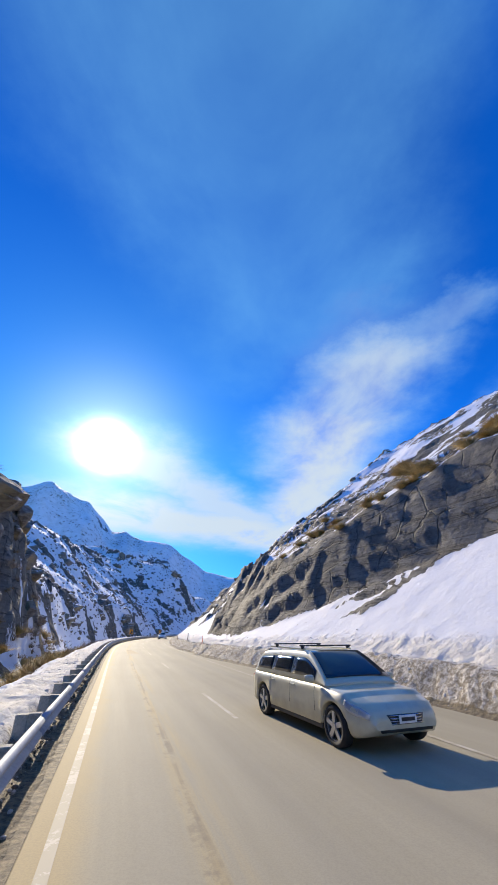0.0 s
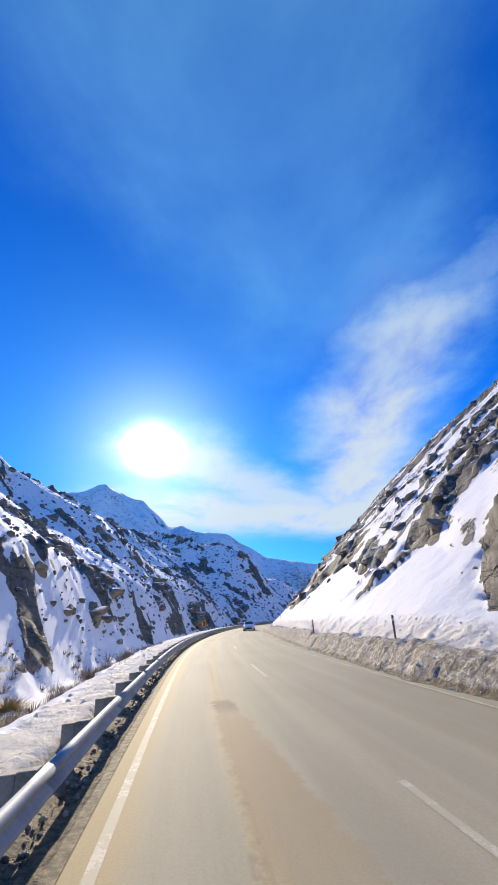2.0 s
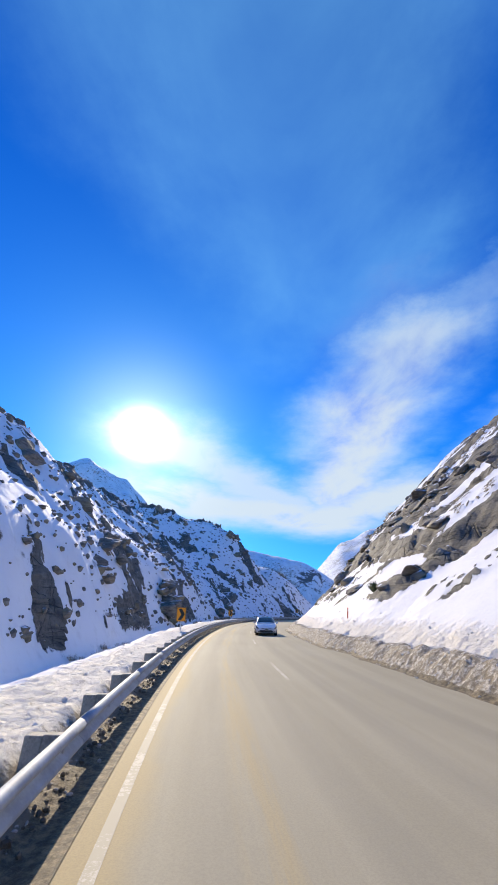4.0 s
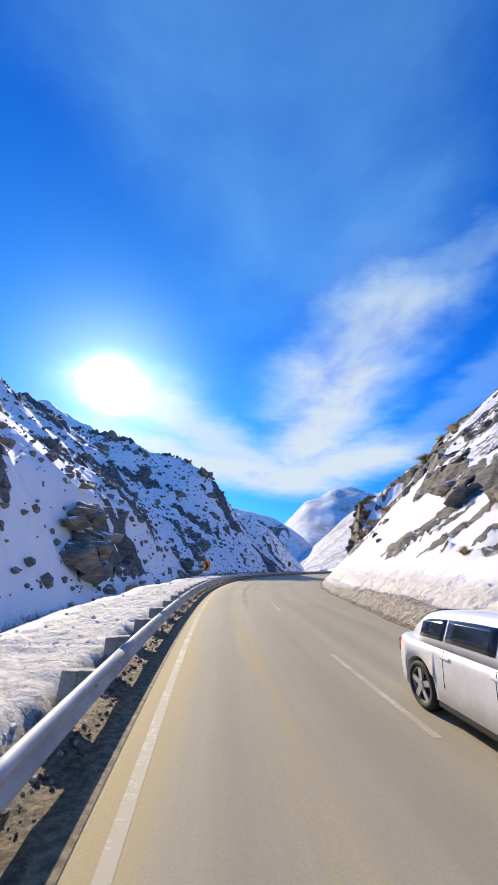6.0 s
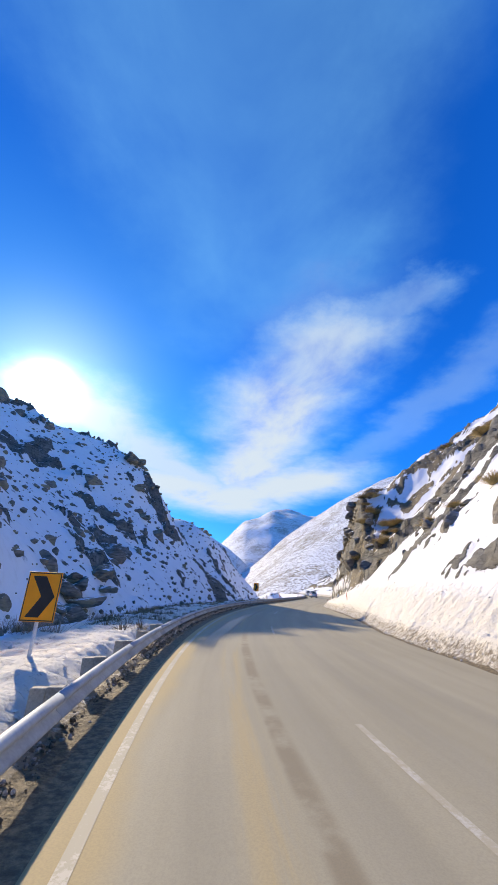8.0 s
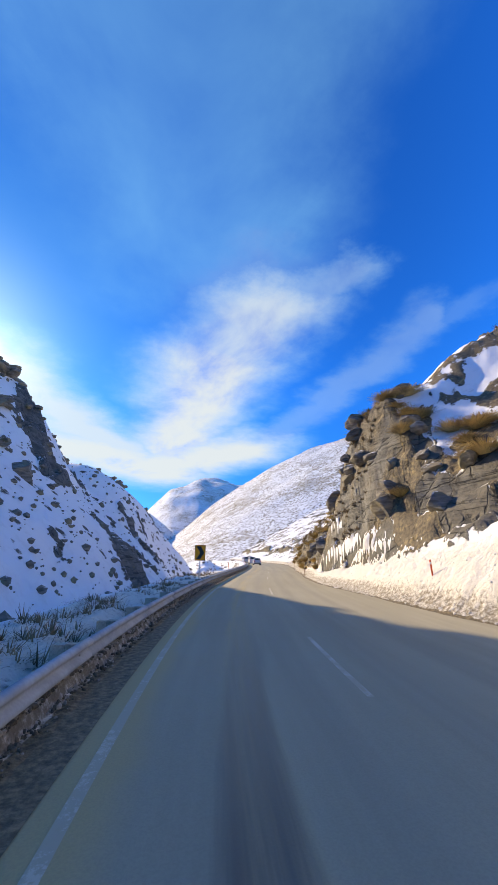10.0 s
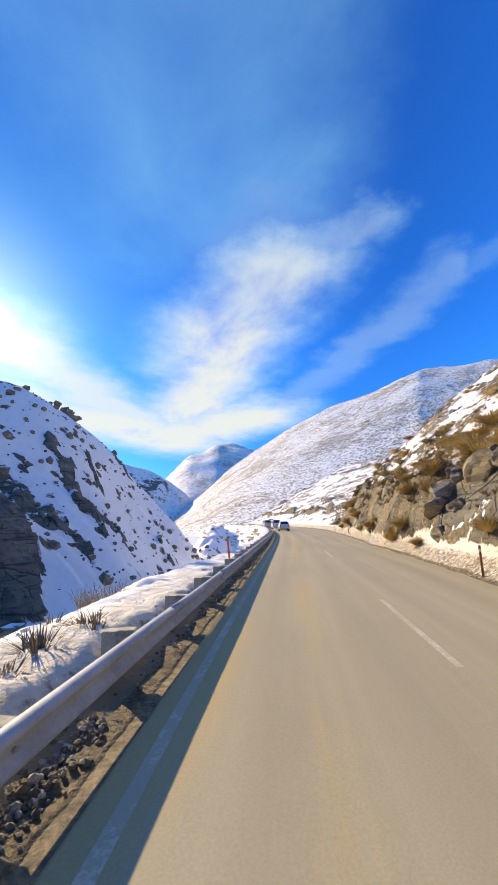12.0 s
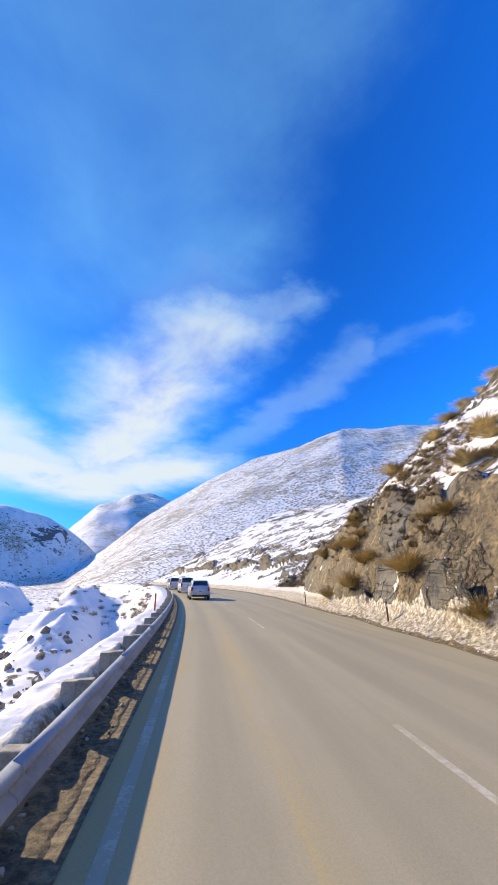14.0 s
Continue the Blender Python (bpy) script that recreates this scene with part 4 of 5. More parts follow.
# ---- road markings ----
DASHES = [1.0, 14.0, 27.1, 39.9, 53.0, 66.5, 82.5, 95.0, 106.5, 118.0, 133.0, 148.6, 163.0, 177.5, 191.5, 205.7, 218.0, 232.0, 246.0, 260.0, 273.0]
tagged(strip("road_marking_edge", -60, 330, [-0.06, 0.06], [0.0022, 0.003], SANDED), "worn white edge line on the rail side", "road marking", kind="structure")
tagged(strip("road_marking_far_edge", -60, 72, [6.30, 6.41], [0.008, 0.006], SANDED), "worn white edge line on the cut side", "road marking", kind="structure")
for _s in DASHES:
    tagged(strip("road_marking_dash", _s - 4.0, _s, [3.10, 3.20], [0.0330, 0.0330], LINE, 0.5), "worn white centre line dash", "road marking", "centre line dashes", "structure")


# ---- signs and markers ----
def chevron_sign():
    sign = empty("chevron_sign", pose(0, 0, 0), "square orange chevron board with black arrow on a post", "road sign", "chevron boards on the bend")
    part("post", tube(0.045, 1.9, 0, 0.05, -0.6, 12), WHITE, sign, "pale galvanised post")
    board = part("board", box(0.84, 0.02, 1.04, 0, 0, 0.98, 0.006), SIGN_Y, sign)
    rim = bmesh.new()
    for x, z, sx, sz in ((0, 0.995, 0.81, 0.022), (0, 1.983, 0.81, 0.022), (-0.394, 1.017, 0.022, 0.966), (0.394, 1.017, 0.022, 0.966)):
        box(sx, 0.006, sz, x, -0.014, z, bm=rim)
    part("border", rim, SIGN_K, board)
    bm = bmesh.new()
    pts = [(-0.30, 0.95), (0.03, 0.95), (0.33, 0.52), (0.03, 0.09), (-0.30, 0.09), (0.0, 0.52)]
    low = [bm.verts.new((x, -0.0125, 0.98 + z)) for x, z in pts]
    top = [bm.verts.new((x, -0.018, 0.98 + z)) for x, z in pts]
    bm.faces.new((top[0], top[1], top[2], top[5])), bm.faces.new((top[5], top[2], top[3], top[4]))
    for i in range(6):
        j = (i + 1) % 6
        bm.faces.new((low[i], low[j], top[j], top[i]))
    bmesh.ops.recalc_face_normals(bm, faces=bm.faces)
    part("arrow", bm, SIGN_K, board, "black chevron arrow")
    return sign


_sign = chevron_sign()
_sign.matrix_basis = stand(96.3, -2.06, 0.18, 4) @ Matrix.Diagonal((0.774, 1.0, 0.885, 1.0))
for _s, _u, _z, _turn in ((135.0, -2.5, 0.15, 2), (177.2, -1.1, 0.7, 0)):
    copy_thing(_sign, stand(_s, _u, _z, _turn))


def marker(mat, tall, cap):
    m = empty("edge_marker", pose(0, 0, 0), "thin upright %s edge marker in the snow" % ("orange" if mat is ORANGE else "rust-brown"), "marker post", "edge marker posts")
    part("stake", box(0.07, 0.03, tall + 0.5, 0, 0, -0.5, 0.006), mat, m)
    part("reflector", box(0.05, 0.012, 0.1, 0, -0.022, tall - 0.2, 0.003), cap, m)
    return m


_or, _br = marker(ORANGE, 0.75, WHITE), marker(BROWN, 1.0, WHITE)
_or.matrix_basis, _br.matrix_basis = stand(38.6, 7.8, height(38.6, 7.8) - 0.05), stand(195.0, 7.0, height(195.0, 7.0) - 0.05)
for _s, _u, _tilt in ((92.8, 9.2, 6), (170.0, 9.7, -3)):
    copy_thing(_or, stand(_s, _u, height(_s, _u) - 0.1) @ pose(0, 0, 0, 0, _tilt, 0))
_rail_or = marker(ORANGE, 0.95, ORANGE)
_rail_or.matrix_basis = stand(196.6, -1.12, 0.25) @ pose(0, 0, 0, 0, -6, 0)
copy_thing(_rail_or, stand(232.0, -1.3, 0.2))
for _s, _u in ((49.0, 7.9), (60.0, 7.8), (228.2, 8.3), (241.0, 8.9)):
    copy_thing(_br, stand(_s, _u, max(0.0, height(_s, _u)) - 0.2) @ pose(0, 0, 0, 0, random.uniform(-5, 5), 0))


# ---- rocks ----
def rock_mesh(seed, flat=0.7):
    rng = random.Random(seed)
    bm = bmesh.new()
    bmesh.ops.create_icosphere(bm, subdivisions=3, radius=1.0)
    planes = [(Vector((rng.gauss(0, 1), rng.gauss(0, 1), rng.gauss(0, 0.8))).normalized(), rng.uniform(0.42, 0.8)) for _ in range(11)]
    off = Vector((rng.uniform(-50, 50), rng.uniform(-50, 50), 0))
    for v in bm.verts:
        p = v.co.copy()
        for nrm, d in planes:
            over = p.dot(nrm) - d
            if over > 0:
                p -= nrm * over * 0.93
        p *= 1 + 0.16 * noise.noise(p * 2.3 + off) + 0.07 * noise.noise(p * 6 + off)
        p.z *= flat
        v.co = p
    me = bpy.data.meshes.new("boulder")
    bm.to_mesh(me)
    bm.free()
    me.materials.append(SCHIST)
    return me


ROCKS = [rock_mesh(k, 0.75 + 0.07 * k) for k in range(7)]


def boulders():
    """Single outcrops on the slope across the gully and on the cut slope."""
    rng = random.Random(12)
    made = 0
    while made < 290:
        if made < 215:
            s = rng.uniform(8, 192)
            v = 7.5 + 50 * rng.random() ** 1.35
            u = -v - (2.5 if s > 195 else 0)
            big = (rng.uniform(0.22, 0.7) + (1.5 * rng.random() ** 4)) * (0.7 if v < 16 or s > 195 else 1.0) + v * 0.010
        else:
            s, u = rng.uniform(45, 165), rng.uniform(13, 30)
            big = rng.uniform(0.25, 0.7) + 1.0 * rng.random() ** 4
        clump = float(fbm(np.array([s / 11.0]), np.array([u / 11.0]), 120, 3)[0])
        if clump < rng.uniform(0.36, 0.6) or (-15 < u < 0 and s < 125 and rng.random() < 0.75):
            continue
        z = height(s, u)
        ob = new("boulder", ROCKS[made % 7])
        ob.matrix_world = stand(s, u, z - 0.4 * big, rng.uniform(0, 360)) @ pose(0, 0, 0, rng.uniform(-25, 25), rng.uniform(-25, 25), 0) @ Matrix.Diagonal((big * rng.uniform(0.8, 1.5), big, big * rng.uniform(0.7, 1.1), 1))
        tagged(ob, "weathered grey-brown schist boulder capped with snow on the slope", "rock", "boulders on the slopes")
        made += 1



def outcrop():
    """The rock mass that stands over the rail where the drive begins, block on block."""
    rng = random.Random(21)
    shapes = [rock_mesh(40 + k, 0.9) for k in range(5)]
    for k in range(26):
        s, v = rng.uniform(13, 45), rng.uniform(6.0, 10.5)
        big = rng.uniform(0.9, 2.1) * (1.0 if s < 34 else 0.7)
        lift = rng.uniform(-0.3, 0.25) * big + max(0.0, v - 7) * 0.35
        ob = new("outcrop_block", shapes[k % 5])
        ob.matrix_world = stand(s, -v - 0.6, height(s, -v - 0.6) + lift, rng.uniform(-25, 25)) @ pose(0, 0, 0, rng.uniform(-14, 14), rng.uniform(-12, 12), 0) @ Matrix.Diagonal((big, big * rng.uniform(1.0, 1.5), big * rng.uniform(0.8, 1.2), 1))
        tagged(ob, "dark grey-brown schist block of the rock outcrop beyond the rail", "rock", "outcrop blocks beyond the rail")


def rim_rocks():
    """Ragged blocks along the head of the cut where the bend begins."""
    rng = random.Random(61)
    shapes = [rock_mesh(60 + k, 0.8) for k in range(4)]
    for k in range(44):
        s, u, want = rng.uniform(172, 204), 8.0, rng.uniform(-1.6, 1.2)
        while above_face(s, u) < want:
            u += 0.15
        big = rng.uniform(0.5, 1.3)
        ob = new("rim_block", shapes[k % 4])
        ob.matrix_world = stand(s, u, height(s, u) + rng.uniform(-0.35, 0.1) * big, rng.uniform(-30, 30)) @ pose(0, 0, 0, rng.uniform(-20, 20), rng.uniform(-20, 20), 0) @ Matrix.Diagonal((big, big * rng.uniform(1.0, 1.6), big * rng.uniform(0.7, 1.2), 1))
        tagged(ob, "brown-grey schist block jutting from the head of the cut", "rock", "blocks along the cut")


def tongue_blocks():
    """Broken slabs lying along the rock tongues of the cut slope."""
    rng = random.Random(97)
    shapes = [rock_mesh(110 + k, 0.6) for k in range(6)]
    made = 0
    while made < 190:
        s = rng.uniform(42, 168)
        u = float(bank_edge(s)) + rng.uniform(4.0, 24.0)
        z, rock = (float(q[0, 0]) for q in ground(np.array([[s]]), np.array([[u]]))[:2])
        if rock < 0.45:
            continue
        big = rng.uniform(0.25, 0.75) + 0.7 * rng.random() ** 4
        ob = new("schist_block", shapes[made % 6])
        ob.matrix_world = stand(s, u, z - 0.12 * big, rng.uniform(-35, 35)) @ pose(0, 0, 0, rng.uniform(-15, 15), rng.uniform(-50, -15), 0) @ Matrix.Diagonal((big * rng.uniform(0.9, 1.3), big * rng.uniform(1.0, 1.9), big * rng.uniform(0.6, 1.0), 1))
        tagged(ob, "angular grey schist slab lying in the snow of the cut slope", "rock", "slabs on the cut slope")
        made += 1


def crags():
    """Stacks of jutting slabs on the hill across the gully, and the great blocks at its foot."""
    rng = random.Random(83)
    shapes = [rock_mesh(90 + k, 0.62) for k in range(5)]
    # station, offset, how far up the stack goes, block size, blocks
    for s0, u0, tall, big, count in ((201.0, -37.0, 3.2, 1.9, 9), (205.0, -38.5, 3.0, 1.8, 8), (196.0, -31.0, 1.4, 1.4, 6), (190.0, -25.5, 1.2, 1.3, 6), (213.0, -33.0, 3.0, 1.7, 7), (226.0, -27.0, 1.3, 1.3, 7), (229.0, -29.0, 1.2, 1.2, 5),
                                     (126.5, -10.6, 4.6, 1.9, 11), (129.5, -12.5, 4.0, 1.7, 8), (110.0, -13.5, 2.8, 1.5, 6), (104.0, -11.5, 2.0, 1.4, 5), (153.0, -11.5, 1.6, 1.3, 6), (158.0, -13.0, 1.8, 1.4, 6), (164.0, -14.5, 1.8, 1.4, 6), (118.0, -16.0, 2.6, 1.6, 6), (84.0, -12.0, 2.2, 1.4, 6), (76.0, -10.0, 1.8, 1.2, 5)):
        base = height(s0, u0)
        for k in range(count):
            f = k / count
            size = big * rng.uniform(0.65, 1.15) * (1 - 0.35 * f)
            s, u = s0 + rng.gauss(0, 0.55 * big), u0 + rng.gauss(0, 0.5 * big)
            z = min(base + tall * f, height(s, u) + 0.35 * tall + 0.3) - 0.25 * size
            ob = new("crag_block", shapes[rng.randrange(5)])
            ob.matrix_world = stand(s, u, z, rng.uniform(0, 360)) @ pose(0, 0, 0, rng.uniform(-12, 12), rng.uniform(-16, 4), 0) @ Matrix.Diagonal((size * rng.uniform(1.0, 1.5), size, size * rng.uniform(0.7, 1.15), 1))
            tagged(ob, "brown-grey schist slab of a crag jutting from the snowy hillside", "rock", "crag slabs on the hillside")


boulders()
tongue_blocks()
crags()
outcrop()
rim_rocks()


# ---- heaps of one kind ----
def heap(name, label, category, mat, pieces, smooth=False):
    """Many small pieces as one mesh: pieces is a list of (vertex array, face array)."""
    vs, fs, base = [], [], 0
    for v, f in pieces:
        vs.append(v)
        fs.append(f + base)
        base += len(v)
    vs, fs = np.concatenate(vs), np.concatenate(fs)
    me = bpy.data.meshes.new(name)
    me.vertices.add(len(vs))
    me.vertices.foreach_set("co", vs.astype(np.float32).ravel())
    me.loops.add(fs.size)
    me.loops.foreach_set("vertex_index", fs.astype(np.int32).ravel())
    me.polygons.add(len(fs))
    me.polygons.foreach_set("loop_start", np.arange(0, fs.size, 3, dtype=np.int32))
    me.update(calc_edges=True)
    me.polygons.foreach_set("use_smooth", np.full(len(fs), smooth))
    me.materials.append(mat)
    return tagged(new(name, me), label, category, kind="stuff")


def lump_shape(seed):
    """A small uneven stone."""
    bm = bmesh.new()
    bmesh.ops.create_icosphere(bm, subdivisions=1, radius=1.0)
    rng = random.Random(seed)
    v = np.array([[c * rng.uniform(0.7, 1.15) for c in p.co] for p in bm.verts])
    f = np.array([[q.index for q in face.verts] for face in bm.faces])
    bm.free()
    return v, f


LUMPS = [lump_shape(k) for k in range(9)]


def scatter(name, label, category, mat, count, seed, where, size):
    """Lumps strewn where where(rng) says (s, u), of a size drawn by size(rng)."""
    rng = random.Random(seed)
    spots = [where(rng) for _ in range(count)]
    s, u = np.array([[a] for a, b in spots]), np.array([[b] for a, b in spots])
    z = ground(s, u)[0][:, 0]
    x, y, _ = at(s[:, 0], u[:, 0])
    pieces = []
    for i in range(count):
        v, f = LUMPS[rng.randrange(9)]
        r, a = size(rng), rng.uniform(0, 6.28)
        c, d = math.cos(a), math.sin(a)
        q = v * np.array([r * rng.uniform(0.8, 1.4), r, r * rng.uniform(0.7, 1.2)])
        q = np.stack([q[:, 0] * c - q[:, 1] * d, q[:, 0] * d + q[:, 1] * c, q[:, 2]], -1)
        pieces.append((q + np.array([x[i], y[i], z[i] + r * 0.3]), f))
    heap(name, label, category, mat, pieces)


def on_bank(rng):
    s = rng.uniform(-5, 262)
    return s, float(bank_edge(s)) + abs(rng.gauss(0.7, 0.8))


def on_hill(rng):
    s = rng.uniform(5, 258)
    return s, -9 - (75 if s < 190 else 60) * rng.random() ** (1.5 if s < 190 else 1.1)


def on_verge(rng):
    s = rng.uniform(-5, 262)
    return s, -float(table(s, RAIL, 1)) - rng.uniform(0.4, 2.6)


def by_rail(rng):
    s = rng.uniform(-5, 262)
    if (s < 138 and rng.random() < 0.6) or (s > 186 and rng.random() < 0.8):
        s = rng.uniform(138, 186)
    return s, -float(table(s, RAIL, 1)) + rng.gauss(-0.03, 0.1)


scatter("snow_clods", "dirty clods of ploughed snow heaped along the road", "snow", CLOD, 8000, 1, on_bank, lambda r: 0.012 + 0.04 * r.random() ** 2.5)
scatter("verge_clods", "lumps of old dirty snow on the verge behind the rail", "snow", CLOD, 2200, 2, on_verge, lambda r: 0.015 + 0.06 * r.random() ** 2)
scatter("muddy_ice", "dark muddy ice lumps under the guardrail", "ice", MUD, 17000, 3, by_rail, lambda r: 0.009 + 0.036 * r.random() ** 3)
scatter("rail_snow_clods", "greyish crusty snow lumps heaped under the guardrail", "snow", GREYISH, 9000, 7, by_rail, lambda r: 0.009 + 0.036 * r.random() ** 3)
scatter("hill_stones", "small stones and scrub poking through the snow across the gully", "stones", SCHIST, 10000, 5, on_hill, lambda r: 0.08 + 0.42 * r.random() ** 3.6)


# ---- plants ----
def blades(seed, count, tall, spread_, width, droop):
    """A tuft of thin bent blades."""
    rng = random.Random(seed)
    vs, fs = [], []
    for _ in range(count):
        a, lean = rng.uniform(0, 6.28), rng.uniform(0.05, spread_)
        h = tall * rng.uniform(0.5, 1.0) * (1.0 - 0.3 * lean)
        ca, sa = math.cos(a), math.sin(a)
        r0 = rng.uniform(0, 0.22) * tall
        row = []
        for t in (0.0, 0.45, 0.8, 1.0):
            out = r0 + lean * h * (t + droop * t * t)
            zz = h * (t - 0.6 * droop * t * t * min(lean, 1.0))
            wdt = width * (1 - t) + 0.002
            for side in (-1, 1):
                row.append((out * ca - side * wdt * sa, out * sa + side * wdt * ca, zz))
        b = len(vs)
        vs += row
        for k in (0, 2, 4):
            fs += [(b + k, b + k + 1, b + k + 3), (b + k, b + k + 3, b + k + 2)]
    return np.array(vs), np.array(fs)


def tuft_mesh(name, mat, data):
    me = bpy.data.meshes.new(name)
    me.from_pydata(data[0].tolist(), [], data[1].tolist())
    me.materials.append(mat)
    return me


BRUSH_DRY = plain("dead_brown_brush", (0.27, 0.195, 0.105), 0.9, vary=0.3, scale=2.0)
TUFTS = [tuft_mesh("tussock", STRAW, blades(k, 760, 0.62, 1.1, 0.008, 0.8)) for k in range(4)]


def twiggy(seed):
    """Several small bundles of twigs grown together."""
    rng = random.Random(seed)
    vs, fs, base = [], [], 0
    for j in range(9):
        v, f = blades(seed * 17 + j, 44, rng.uniform(0.35, 0.8), 0.8, 0.004, 0.3)
        vs.append(v + np.array([rng.gauss(0, 0.3), rng.gauss(0, 0.3), 0.0]))
        fs.append(f + base)
        base += len(v)
    return np.concatenate(vs), np.concatenate(fs)


SHRUBS = [tuft_mesh("bare_shrub", TWIG, twiggy(20 + k)) for k in range(4)]


def plants():
    rng = random.Random(30)

    def put(kind, meshes, s, u, size, label, category, group):
        ob = new(kind, meshes[rng.randrange(len(meshes))])
        ob.matrix_world = stand(s, u, height(s, u) - 0.08, rng.uniform(0, 360)) @ Matrix.Diagonal((size * rng.uniform(0.9, 1.4), size * rng.uniform(0.9, 1.4), size * rng.uniform(0.7, 1.0), 1))
        tagged(ob, label, category, group)

    spots = []
    while len(spots) < 88:
        s = rng.choice((rng.uniform(180, 262), rng.uniform(180, 262), rng.uniform(-2, 30), rng.uniform(150, 178)))
        u = float(bank_edge(s)) + rng.uniform(2.6 if s > 176 else 5, 20) + (6 if s < 40 else 0)
        if float(fbm(np.array([s / 6.0]), np.array([u / 6.0]), 140, 3)[0]) > rng.uniform(0.38, 0.6):
            spots.append((s, u))
    for s, u in spots:
        put("tussock", TUFTS, s, u, rng.uniform(0.9, 2.1), "golden dry tussock clump on the snowy cut slope", "tussock", "tussocks on the cut slope")
    for _ in range(62):
        s, u = rng.uniform(-2, 33), 13.0
        while above_face(s, u) < 0.2:
            u += 0.25
        put("tussock", TUFTS, s, u + 5.0 * rng.random() ** 1.5, rng.uniform(0.7, 1.4), "golden dry tussock clump fringing the top of the rock face", "tussock", "tussocks on the cut slope")
    for _ in range(62):
        s = rng.uniform(194, 243)
        u = float(bank_edge(s)) + 0.9 + 8.5 * rng.random() ** 1.4
        put("tussock", TUFTS, s, u, rng.uniform(1.2, 2.3), "broad golden-brown tussock clump on the rocks of the cutting", "tussock", "tussocks on the cut slope")
    for _ in range(26):
        s, u = rng.uniform(171, 193), 9.0
        while above_face(s, u) < -0.5:
            u += 0.2
        put("tussock", TUFTS, s, u + rng.uniform(0, 3.5), rng.uniform(1.0, 1.9), "golden-brown tussock clump along the head of the cut", "tussock", "tussocks on the cut slope")
    for _ in range(24):
        put("tussock", TUFTS, rng.uniform(24, 44), -rng.uniform(2.9, 5.8), rng.uniform(1.1, 2.0), "tawny dry tussock clump on the bank beyond the rail", "tussock", "tussocks beyond the rail")
    for _ in range(34):
        s = rng.uniform(6, 54)
        put("tussock", TUFTS, s, -rng.uniform(3.2, 9.5), rng.uniform(0.9, 1.7), "tawny dry tussock clump on the bank beyond the rail", "tussock", "tussocks beyond the rail")
    for _ in range(215):
        s = rng.choice((rng.uniform(92, 145), rng.uniform(190, 275), rng.uniform(190, 275), rng.uniform(255, 300)))
        put("bare_shrub", SHRUBS, s, -rng.uniform(4.2, 9.0) if s < 190 else (-2.6 - 4 * rng.random() ** 1.5 if s < 262 else -rng.uniform(2.5, 16)), rng.uniform(0.5, 1.1), "bare grey-brown winter shrub in the gully snow", "shrub", "shrubs in the gully")
    for _ in range(45):
        put("bare_shrub", SHRUBS, rng.uniform(30, 72), -rng.uniform(2.8, 7.5), rng.uniform(0.6, 1.3), "bare brown winter shrub on the snowy bank beyond the rail", "shrub", "shrubs beyond the rail")
    bush = new("spiky_bush", tuft_mesh("spiky_bush", SPIKY, blades(70, 500, 0.8, 1.3, 0.02, 0.2)))
    bush.matrix_world = stand(93.2, 11.3, height(93.2, 11.3) - 0.1) @ Matrix.Diagonal((0.85, 0.85, 1.15, 1))
    tagged(bush, "round dark green spiky bush alone in the snow apron", "bush")
    small = new("tussock", TUFTS[0])
    small.matrix_world = stand(113.0, 10.5, height(113.0, 10.5) - 0.05) @ Matrix.Diagonal((0.7, 0.7, 0.7, 1))
    tagged(small, "small yellow-green tussock alone in the snow apron", "tussock")



def brush_cover():
    """Dead brown brush that clothes the rocks of the last cutting."""
    rng = random.Random(77)
    shapes = [blades(90 + k, 46, 0.42, 1.6, 0.016, 0.6) for k in range(6)]
    spots = []
    while len(spots) < 4700:
        if len(spots) % 4 == 0:
            s, v = rng.uniform(5, 72), rng.uniform(2.6, 8.5)
            if rng.random() < 0.4:
                s, v = rng.uniform(138, 188), rng.uniform(1.5, 5.0)
            if float(fbm(np.array([s / 3.0]), np.array([v / 2.0]), 56, 4)[0]) > rng.uniform(0.42, 0.6):
                spots.append((s, -v))
            continue
        s = rng.uniform(182, 262)
        w = rng.uniform(2.0, 9.0) if rng.random() < 0.8 else rng.uniform(5, 22)
        if s < 245 and rng.random() < 0.62:
            continue
        if float(fbm(np.array([s / 3.0]), np.array([w / 2.0]), 55, 4)[0]) > rng.uniform(0.40, 0.58) + (0.06 if w > 9 else 0):
            spots.append((s, float(bank_edge(s)) + w))
    s, u = np.array([[a] for a, b in spots]), np.array([[b] for a, b in spots])
    z = ground(s, u)[0][:, 0]
    x, y, _ = at(s[:, 0], u[:, 0])
    pieces = []
    for i in range(len(spots)):
        v, f = shapes[rng.randrange(6)]
        r, a = rng.uniform(0.6, 1.35), rng.uniform(0, 6.28)
        c, d = math.cos(a), math.sin(a)
        q = v * np.array([r, r, r * rng.uniform(0.6, 1.0)])
        pieces.append((np.stack([q[:, 0] * c - q[:, 1] * d, q[:, 0] * d + q[:, 1] * c, q[:, 2]], -1) + np.array([x[i], y[i], z[i] - 0.08]), f))
    heap("brush_cover", "dead brown brush and bracken clinging to the rocks of the cutting", "brush", BRUSH_DRY, pieces)


plants()
brush_cover()


